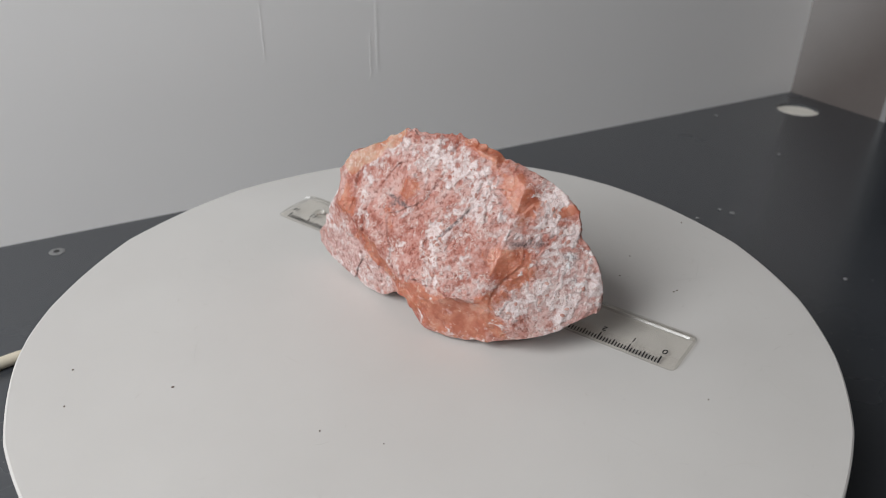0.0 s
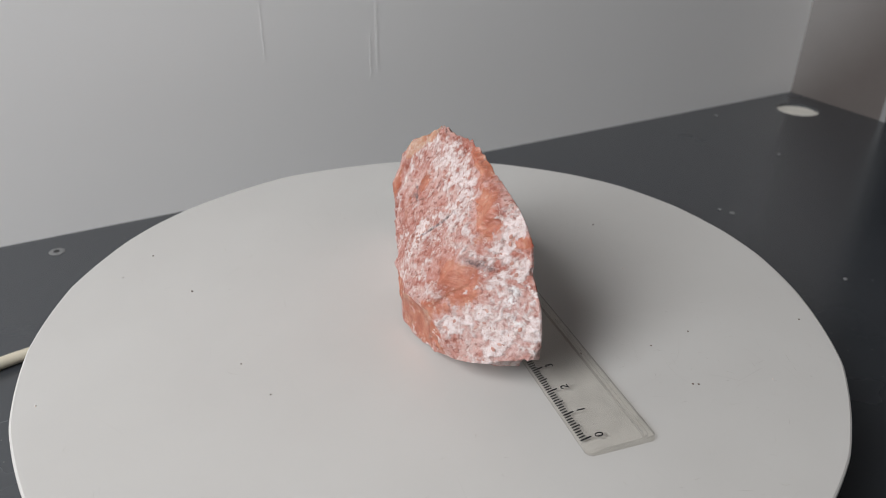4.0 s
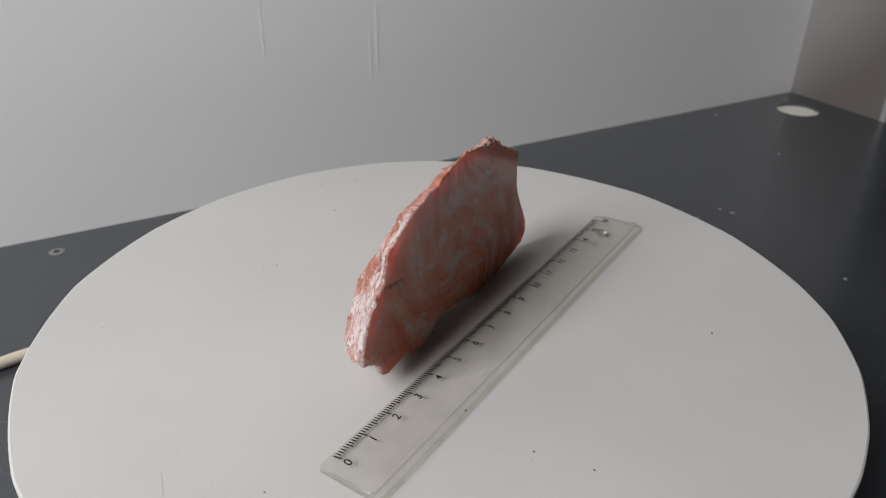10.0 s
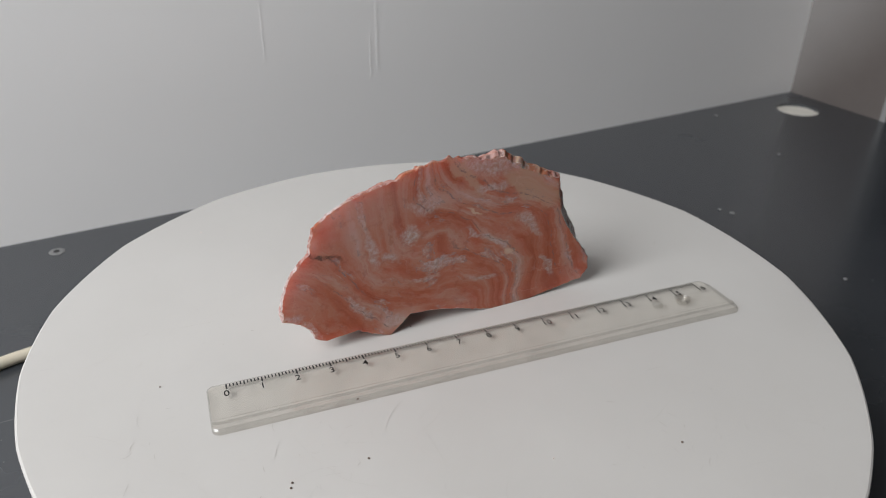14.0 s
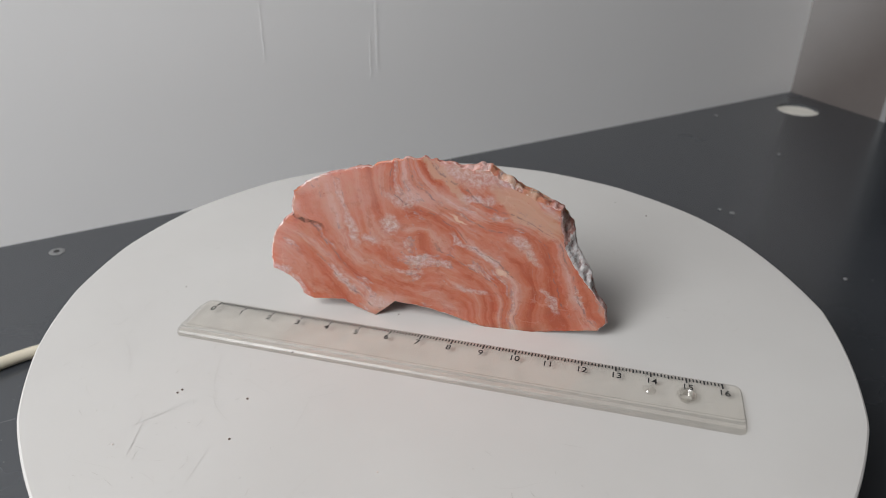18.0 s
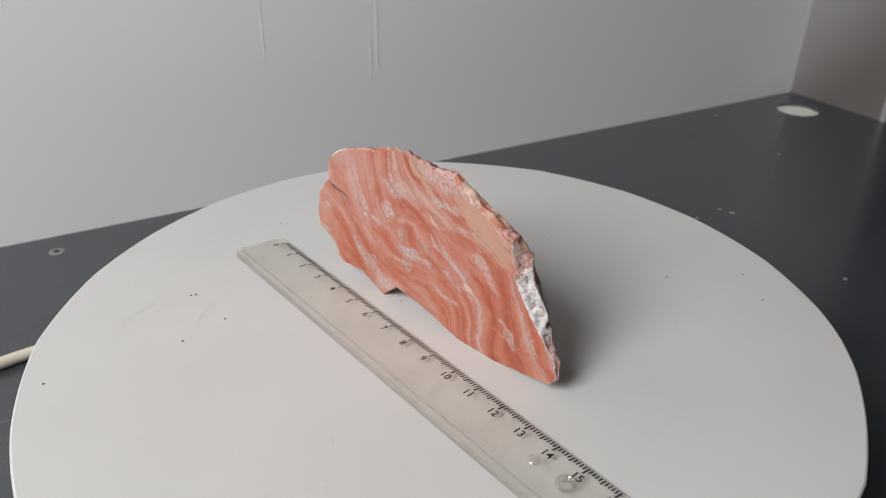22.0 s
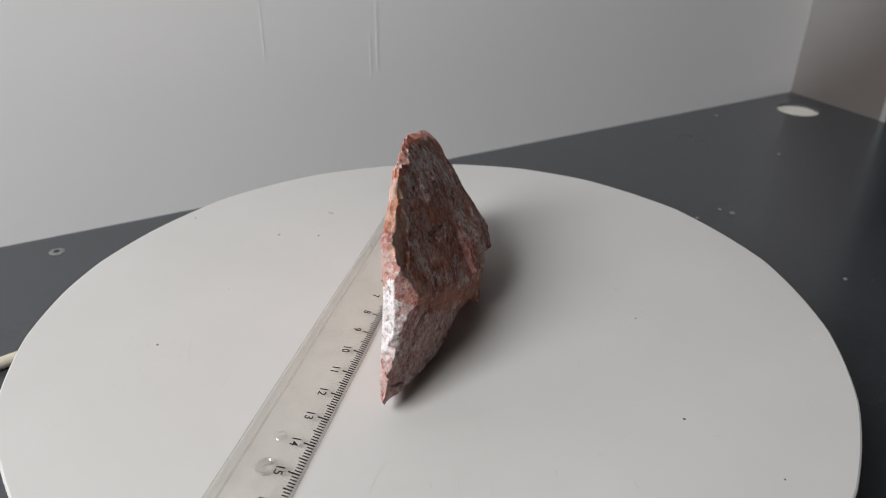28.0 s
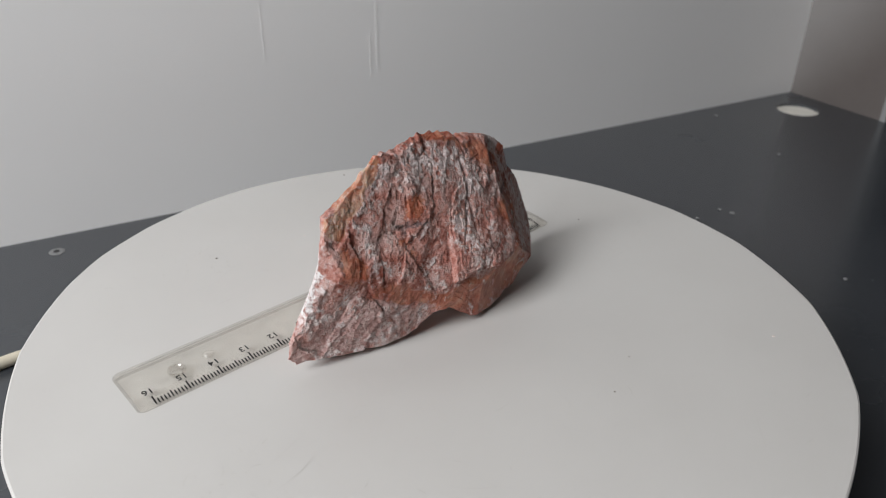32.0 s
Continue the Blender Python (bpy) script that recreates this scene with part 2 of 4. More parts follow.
def mat_crust():
    """Broken side: pink granular stone under a lacy whitish crust, with clear orange facets and grey seams."""
    n = Nodes("rough_crusted_stone")
    lay = n.scaled(1.12, 1.0, 0.84, src=n.scaled(1, 1, 1, (0, 32, 0)))             # along the grain of the break
    mid, fine, grit = n.noise(300, 6, 0.66, lay), n.noise(720, 6, 0.68), n.noise(2300, 3, 0.65)
    soft, lump = n.noise(110, 5, 0.6, lay), n.noise(560, 4, 0.6, lay)
    ragged = n.math("MULTIPLY", n.math("SUBTRACT", n.noise(170, 8, 0.68), 0.5), 2.3)

    def raw(name):
        return n.node("ShaderNodeAttribute", attribute_name=name).outputs["Fac"]

    def laid(name, lo=0.40, hi=0.55):
        """Where a layer lies on this piece, with a ragged border."""
        return n.step(n.math("ADD", raw(name), ragged), lo, hi)

    # pink body: salmon in the clear places, dusty rose where it is bruised
    pink = n.ramp(n.math("ADD", n.math("MULTIPLY", soft, 0.55), n.math("MULTIPLY", mid, 0.45)), (0.38, (0.32, 0.095, 0.068)), (0.46, (0.50, 0.225, 0.185)),
                  (0.54, (0.61, 0.365, 0.325)), (0.64, (0.68, 0.48, 0.45)))
    base = n.mix(n.step(fine, 0.52, 0.66, 0, 0.45), pink, (0.68, 0.50, 0.46))
    # pits of the fine grain: their shade is deepened in the colour
    base = n.mix(n.step(fine, 0.48, 0.37, 0, 0.70), base, (0.22, 0.070, 0.050))
    # greyish rose end faces
    rose = n.ramp(n.math("ADD", n.math("MULTIPLY", fine, 0.6), n.math("MULTIPLY", mid, 0.4)), (0.38, (0.34, 0.185, 0.165)), (0.49, (0.57, 0.365, 0.34)), (0.60, (0.75, 0.58, 0.56)))
    base = n.mix(n.math("MULTIPLY", laid("rose", 0.1, 0.8), 0.85), base, rose)
    # lacy crust: a pale film that thickens to white clumps, with thin broken edges standing in it
    cover = n.math("ADD", n.math("MULTIPLY", n.math("ADD", raw("crust"), -0.02), 0.90), n.math("ADD", n.math("MULTIPLY", n.math("SUBTRACT", fine, 0.5), 1.0), n.math("MULTIPLY", n.math("SUBTRACT", lump, 0.5), 1.4)))
    film, crust = n.step(cover, -0.26, 0.14), n.step(cover, -0.04, 0.42)
    base = n.mix(n.math("MULTIPLY", film, 0.48), base, n.ramp(soft, (0.38, (0.64, 0.43, 0.395)), (0.60, (0.71, 0.545, 0.52))))
    white = n.ramp(n.math("ADD", n.math("MULTIPLY", fine, 0.5), n.math("MULTIPLY", grit, 0.5)), (0.40, (0.66, 0.51, 0.48)), (0.48, (0.81, 0.71, 0.70)), (0.56, (0.91, 0.855, 0.86)))
    base = n.mix(n.math("MULTIPLY", crust, 0.72), base, white)
    edges = n.step(n.math("ABSOLUTE", n.math("SUBTRACT", n.noise(185, 5, 0.62, lay), 0.5)), 0.020, 0.004)
    edges = n.math("MULTIPLY", edges, n.step(n.noise(240, 3), 0.44, 0.58))
    base = n.mix(n.math("MULTIPLY", edges, 0.65), base, (0.84, 0.74, 0.70))
    # grey seams, darkest in the depth of the cracks
    seam = n.step(n.math("ADD", raw("groove"), n.math("MULTIPLY", ragged, 0.45)), 0.15, 0.80)
    base = n.mix(n.math("MULTIPLY", seam, n.step(fine, 0.38, 0.60, 0.80, 0.30)), base, n.ramp(fine, (0.36, (0.085, 0.070, 0.072)), (0.60, (0.36, 0.31, 0.315))))
    speck = n.step(n.noise(520, 4, 0.7), 0.66, 0.72, 0, 0.35)
    base = n.mix(speck, base, (0.19, 0.14, 0.14))
    # clear orange facets that the crust leaves free, with pale scales and bruises
    orange = laid("clear", 0.40, 0.72)
    clear = n.ramp(n.math("ADD", n.math("MULTIPLY", soft, 0.6), n.math("MULTIPLY", mid, 0.4)), (0.36, (0.31, 0.085, 0.050)), (0.47, (0.42, 0.140, 0.085)),
                   (0.55, (0.50, 0.205, 0.135)), (0.66, (0.58, 0.33, 0.25)))
    clear = n.mix(n.step(n.noise(460, 6, 0.70), 0.575, 0.66, 0, 0.55), clear, (0.66, 0.45, 0.37))
    clear = n.mix(n.step(n.noise(210, 5, 0.6), 0.45, 0.36, 0, 0.5), clear, (0.27, 0.060, 0.032))
    orange = n.math("MULTIPLY", orange, n.step(cover, 0.26, 0.02))
    base = n.mix(orange, base, clear)
    # tan clear edge below the crest, white dust on the broken end
    tan = n.math("MULTIPLY", laid("tan"), 0.9)
    dust = laid("dust")
    base = n.mix(n.math("MULTIPLY", dust, n.step(fine, 0.33, 0.50, 0.55, 0.97)), base, n.ramp(fine, (0.36, (0.42, 0.33, 0.33)), (0.45, (0.78, 0.71, 0.70)), (0.58, (0.93, 0.90, 0.90))))
    tanned = n.ramp(soft, (0.38, (0.44, 0.155, 0.080)), (0.48, (0.52, 0.29, 0.195)), (0.60, (0.60, 0.44, 0.35)))
    tanned = n.mix(n.step(fine, 0.54, 0.62, 0, 0.5), tanned, (0.74, 0.65, 0.60))
    base = n.mix(tan, base, tanned)
    smooth = n.math("MAXIMUM", orange, n.math("MULTIPLY", tan, 0.8))
    n.set(Base_Color=base, Roughness=n.step(smooth, 0, 1, 0.85, 0.22), Specular_IOR_Level=n.step(smooth, 0, 1, 0.10, 0.5), Subsurface_Weight=n.step(smooth, 0, 1, 0.0, 0.30),
          Subsurface_Radius=(0.0040, 0.0014, 0.0008), Subsurface_Scale=1.0)
    rough = n.step(smooth, 0, 1, 1.0, 0.30)
    relief = n.math("ADD", n.math("MULTIPLY", mid, 0.8), n.math("MULTIPLY", n.math("MAXIMUM", crust, edges), 0.22))
    b = n.bump(n.math("MULTIPLY", n.math("SUBTRACT", relief, 0.5), rough), 0.5, 0.0012)
    n.bump(n.math("MULTIPLY", n.math("SUBTRACT", n.math("ADD", fine, n.math("MULTIPLY", grit, 0.35)), 0.67), rough), 0.8, 0.0010, b)
    return n.mat


BOARD_MAT, PANEL_MAT, DISC_MAT = mat_board(), mat_panel(), mat_disc()
CLEAR_MAT, CLEAR_EDGE, CLEAR_UNDER = mat_clear("clear_plastic", 0.99, 0.06, 0.06), mat_clear("clear_plastic_edge", 0.84, 0.05, 0.25), mat_clear("clear_plastic_underside", 0.985, 0.0, 0.1)
FACE_MAT, CRUST_MAT = mat_face(), mat_crust()
CLEAR_RIM = mat_clear("clear_plastic_rim", 0.94, 0.10, 0.14)
RUN = mat_plain("glossy_white_coat", (0.90, 0.89, 0.88), 0.35)
INK = mat_plain("black_ink", (0.012, 0.012, 0.013), 0.5)
CREAM = mat_plain("cream_plastic", (0.66, 0.60, 0.48), 0.45)
CUP = mat_plain("white_chipboard_coat", (0.82, 0.79, 0.72), 0.6, vary=0.12, scale=400)
PLASTER = mat_plain("room_paint", (0.105, 0.050, 0.022), 0.85)
CEIL = mat_plain("ceiling_paint", (0.13, 0.085, 0.05), 0.9)
FLOOR = mat_plain("floor_lino", (0.08, 0.045, 0.025), 0.5)
DARK = mat_plain("dark_side", (0.012, 0.012, 0.013), 0.55)
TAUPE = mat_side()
STEEL = mat_plain("zinc_steel", (0.55, 0.55, 0.56), 0.3, 1.0)
PALE_PLUG = mat_plain("pale_plug", (0.22, 0.22, 0.22), 0.6)
EDGE_BAND = mat_plain("edge_band", (0.30, 0.30, 0.30), 0.4)
HOLE = mat_plain("dark_hole", (0.03, 0.03, 0.03), 0.8)
SCUFF = mat_plain("scuff_dark", (0.46, 0.44, 0.415), 0.6)
SCUFF_FAINT = mat_plain("scuff_faint", (0.555, 0.54, 0.518), 0.55)
FLAKES = [mat_plain("crust_pale", (0.64, 0.51, 0.48), 0.85, vary=0.3, scale=1500), mat_plain("crust_pink", (0.56, 0.34, 0.29), 0.8, vary=0.3, scale=1500), mat_plain("crust_dusky", (0.46, 0.24, 0.195), 0.8, vary=0.3, scale=1500)]
CRUMB = mat_plain("crumb_dark", (0.16, 0.12, 0.10), 0.8)
CRUMB_PALE = mat_plain("crumb_pale", (0.75, 0.66, 0.62), 0.7)


# ---- building helpers ----
def mesh_of(name, bm, material, smooth=False):
    me = bpy.data.meshes.new(name)
    bm.to_mesh(me)
    bm.free()
    me.materials.append(material)
    if smooth:
        for p in me.polygons:
            p.use_smooth = True
    return me


def part(name, bm, material, parent, label="", smooth=False):
    ob = new(name, mesh_of(name, bm, material, smooth))
    ob.parent = parent
    if label:
        tagged(ob, label)
    return ob


def box(bm, x0, x1, y0, y1, z0, z1, bevel=0.0):
    made = bmesh.ops.create_cube(bm, size=1, matrix=Matrix.Translation(((x0 + x1) / 2, (y0 + y1) / 2, (z0 + z1) / 2)) @
                                 Matrix.Diagonal((x1 - x0, y1 - y0, z1 - z0, 1)))
    if bevel:
        edges = list({e for v in made["verts"] for e in v.link_edges})
        bmesh.ops.bevel(bm, geom=edges, offset=bevel, segments=2, affect="EDGES", profile=0.5)
    return bm


def slab(name, x0, x1, y0, y1, z0, z1, material, label="", bevel=0.0, at=ROOM):
    ob = new(name, mesh_of(name, box(bmesh.new(), x0, x1, y0, y1, z0, z1, bevel), material))
    ob.matrix_world = at
    tagged(ob, label, kind="structure")
    return ob


def lathe(bm, profile, steps=96, wobble=None):
    """Turns (radius, z) pairs round the z axis; wobble(angle) scales the radius."""
    rings = []
    for r, z in profile:
        if r <= 1e-6:
            rings.append([bm.verts.new((0, 0, z))])
            continue
        ring = []
        for i in range(steps):
            a = math.tau * i / steps
            k = wobble(a) if wobble else 1.0
            ring.append(bm.verts.new((r * k * math.cos(a), r * k * math.sin(a), z)))
        rings.append(ring)
    for p, q in zip(rings, rings[1:]):
        for i in range(steps):
            j = (i + 1) % steps
            if len(p) == 1:
                bm.faces.new((p[0], q[j], q[i]) if len(q) > 1 else ())
            elif len(q) == 1:
                bm.faces.new((p[i], p[j], q[0]))
            else:
                bm.faces.new((p[i], p[j], q[j], q[i]))
    bmesh.ops.recalc_face_normals(bm, faces=bm.faces)
    return bm


# ---- the corner and the room round it ----
CX, CY = 0.489, 0.242        # inner corner, in the room's own axes
LEFT, RIGHT, FRONT, TOP, GROUND = -0.90, 1.6, -2.0, 1.75, -0.80


def build_board():
    """Grey board with a round hinge cup near its corner."""
    hx, hy, hr = 0.4522, 0.2047, 0.0168
    bm = bmesh.new()
    steps = 48
    z = BOARD
    outer = [(-0.80, -0.62), (0.60, -0.62), (0.60, 0.20), (0.60, CY), (0.20, CY), (-0.80, CY)]
    rim = [bm.verts.new((hx + hr * math.cos(math.tau * i / steps), hy + hr * math.sin(math.tau * i / steps), z)) for i in range(steps)]
    frame_v = []
    side = 0.030
    for i in range(steps):       # square collar round the cup
        a = math.tau * i / steps
        k = side / max(abs(math.cos(a)), abs(math.sin(a)))
        frame_v.append(bm.verts.new((hx + k * math.cos(a), hy + k * math.sin(a), z)))
    for i in range(steps):
        j = (i + 1) % steps
        bm.faces.new((rim[i], rim[j], frame_v[j], frame_v[i]))
    low = [bm.verts.new((v.co.x, v.co.y, z - 0.012)) for v in rim]
    for i in range(steps):
        j = (i + 1) % steps
        bm.faces.new((rim[j], rim[i], low[i], low[j]))
    xs, ys = (-0.80, hx - side, hx + side, 0.60), (-0.62, hy - side, hy + side, CY)
    for i in range(3):
        for j in range(3):
            if (i, j) != (1, 1):
                bm.faces.new([bm.verts.new((x, y, z)) for x, y in ((xs[i], ys[j]), (xs[i + 1], ys[j]), (xs[i + 1], ys[j + 1]), (xs[i], ys[j + 1]))])
    for x0, y0, x1, y1 in ((-0.80, -0.62, 0.60, -0.62), (0.60, -0.62, 0.60, CY), (0.60, CY, -0.80, CY), (-0.80, CY, -0.80, -0.62)):
        bm.faces.new([bm.verts.new(c) for c in ((x0, y0, z), (x0, y0, z - 0.018), (x1, y1, z - 0.018), (x1, y1, z))])
    bm.faces.new([bm.verts.new(c) for c in ((-0.80, -0.62, z - 0.018), (-0.80, CY, z - 0.018), (0.60, CY, z - 0.018), (0.60, -0.62, z - 0.018))])
    bmesh.ops.remove_doubles(bm, verts=bm.verts, dist=1e-5)
    bmesh.ops.recalc_face_normals(bm, faces=bm.faces)
    board = new("table_board", mesh_of("table_board", bm, BOARD_MAT))
    board.matrix_world = ROOM
    tagged(board, "dark grey laminate board with scratches and a round cup hole", "table", kind="structure")
    cup = bmesh.new()
    bmesh.ops.create_circle(cup, cap_ends=True, segments=steps, radius=hr * 1.02, matrix=Matrix.Translation((hx, hy, z - 0.0022)))
    part("cup_floor", cup, CUP, board, "pale raw bottom of the drilled round hole")

    def mark(name, x, y, r, material, h=0.0004, label=""):
        b = bmesh.new()
        bmesh.ops.create_cone(b, cap_ends=True, segments=14, radius1=r, radius2=r * 0.7, depth=h, matrix=Matrix.Translation((0, 0, h / 2)))
        p = ROOM.inverted() @ Vector((x, y, 0))
        ob = part(name, b, material, board, label)
        ob.location = (p.x, p.y, z + 0.0002)
    mark("screw_hole", -0.2068, 0.142, 0.0042, PALE_PLUG, 0.0003, "pale worn ring round a small screw hole")
    mark("screw_hole", -0.2068, 0.142, 0.0020, HOLE, 0.0006, "small dark screw hole")
    for x, y, r in ((0.230, 0.375, 0.0022), (0.1735, 0.199, 0.0013), (0.1795, 0.194, 0.0018), (0.2115, 0.118, 0.0011), (0.156, 0.187, 0.0012), (0.247, 0.290, 0.0014)):
        mark("chip", x, y, r, PALE_PLUG)
    return board


def build_room():
    wall = slab("wall_back", LEFT, CX, CY, CY + 0.018, BOARD - 0.25, 0.46, PANEL_MAT, "smooth white coated panel behind the board")
    for x, z0, z1, wide in ((0.0845, 0.010, 0.30, 0.0011), (0.0798, 0.0065, 0.032, 0.0008), (0.0137, 0.024, 0.20, 0.0004)):
        b = bmesh.new()
        box(b, x - wide * 0.8, x + wide * 0.8, CY - 0.00012, CY + 0.001, z0, z1)
        part("paint_run", b, RUN, wall, "thin raised run in the white coating")
    slab("wall_side", CX, CX + 0.018, 0.155, CY + 0.018, BOARD - 0.25, 0.24, TAUPE, "narrow taupe side panel with painted soft shade, meeting the white back panel")
    slab("trim_edge", CX - 0.001, CX + 0.019, 0.150, 0.155, BOARD + 0.0, 0.24, EDGE_BAND, "grey edge band of the side panel")
    slab("wall_dark", 0.58, 0.60, FRONT, CY + 0.018, BOARD, TOP, DARK, "dark surface beside the corner")
    slab("wall_rear", LEFT, RIGHT, FRONT - 0.1, FRONT, GROUND, TOP, PLASTER, "plain painted room wall")
    slab("wall_right", RIGHT, RIGHT + 0.1, FRONT, CY + 0.118, GROUND, TOP, PLASTER, "plain painted room wall")
    slab("wall_far", LEFT, RIGHT, CY + 0.018, CY + 0.118, GROUND, TOP, PLASTER, "plain painted wall behind the panels")
    slab("floor", LEFT, RIGHT, FRONT, CY + 0.118, GROUND - 0.1, GROUND, FLOOR, "brown floor of the room")
    slab("ceiling", LEFT - 0.1, RIGHT + 0.1, FRONT - 0.1, CY + 0.118, TOP, TOP + 0.1, CEIL, "plain pale ceiling")
    # left wall with the window's opening
    y0, y1, z0, z1 = -0.52, 0.04, 0.38, 1.11
    slab("wall_left", LEFT - 0.1, LEFT, FRONT, y0, GROUND, TOP, PLASTER, "plain painted wall beside the window")
    slab("wall_left", LEFT - 0.1, LEFT, y1, CY + 0.118, GROUND, TOP, PLASTER, "plain painted wall beside the window")
    slab("wall_left", LEFT - 0.1, LEFT, y0, y1, GROUND, z0, PLASTER, "plain painted wall under the window")
    slab("wall_left", LEFT - 0.1, LEFT, y0, y1, z1, TOP, PLASTER, "plain painted wall over the window")


def build_cable():
    """Cream lead that runs out from under the turntable."""
    path = [Vector(p) for p in ((-0.075, 0.050), (-0.125, 0.068), (-0.160, 0.060), (-0.184, 0.0445), (-0.215, 0.012), (-0.245, -0.045), (-0.255, -0.12))]
    curve = bpy.data.curves.new("power_lead", "CURVE")
    curve.dimensions, curve.bevel_depth, curve.bevel_resolution, curve.resolution_u = "3D", 0.0026, 5, 16
    s = curve.splines.new("NURBS")
    s.points.add(len(path) - 1)
    for pt, p in zip(s.points, path):
        pt.co = (p.x, p.y, BOARD + 0.0028, 1)
    s.use_endpoint_u = True
    s.order_u = 4
    tmp = bpy.data.objects.new("power_lead", curve)
    scene.collection.objects.link(tmp)
    me = bpy.data.meshes.new_from_object(tmp.evaluated_get(bpy.context.evaluated_depsgraph_get()))
    bpy.data.objects.remove(tmp)
    me.materials.clear()
    me.materials.append(CREAM)
    tagged(new("power_lead", me), "cream round plastic lead lying on the grey board", "cable")


# ---- turntable ----
RIM = [(-170, 125.5), (-155, 124.8), (-140, 125.1), (-121, 126.0), (-103, 126.6), (-90.8, 128.4), (-82, 129.2), (-70, 130.3), (-57.5, 130.8), (-48.5, 130.1), (-31.4, 129.4),
       (-9.9, 129.2), (15, 129.6), (36.8, 129.2), (44, 129.4), (50, 129.2), (65.8, 128.3), (82, 127.3), (98, 127.0), (118, 127.6), (140, 128.0), (160, 127.6), (175, 126.7)]


def rim_wobble(a):
    """Hand-cut edge: nearly straight runs between blunt corners."""
    a = (math.degrees(a) + 180) % 360 - 180
    keys = [(RIM[-1][0] - 360, RIM[-1][1])] + RIM + [(RIM[0][0] + 360, RIM[0][1])]
    for (a0, r0), (a1, r1) in zip(keys, keys[1:]):
        if a0 <= a <= a1:
            p, q = Vector((r0 * math.cos(radians(a0)), r0 * math.sin(radians(a0)))), Vector((r1 * math.cos(radians(a1)), r1 * math.sin(radians(a1))))
            d = Vector((math.cos(radians(a)), math.sin(radians(a))))
            chord = (p.x * (q.y - p.y) - p.y * (q.x - p.x)) / (d.x * (q.y - p.y) - d.y * (q.x - p.x))
            round_r = r0 + (r1 - r0) * (a - a0) / (a1 - a0)
            return (0.32 * chord + 0.68 * round_r + 0.35) / 127.9
    return 1.0


def build_base():
    base = new("motor_unit", None)
    base.location = (0, 0, BOARD)
    tagged(base, "cream plastic motor unit under the white turning disc", "motor")
    part("housing", lathe(bmesh.new(), [(0, 0), (0.080, 0), (0.084, 0.003), (0.084, 0.034), (0.078, 0.040), (0, 0.040)]), CREAM, base, smooth=False)
    part("spindle", lathe(bmesh.new(), [(0, 0.040), (0.020, 0.040), (0.020, -BOARD - 0.0061), (0, -BOARD - 0.0061)], 32), STEEL, base)


DISC_AT = (0.0, 0.0)


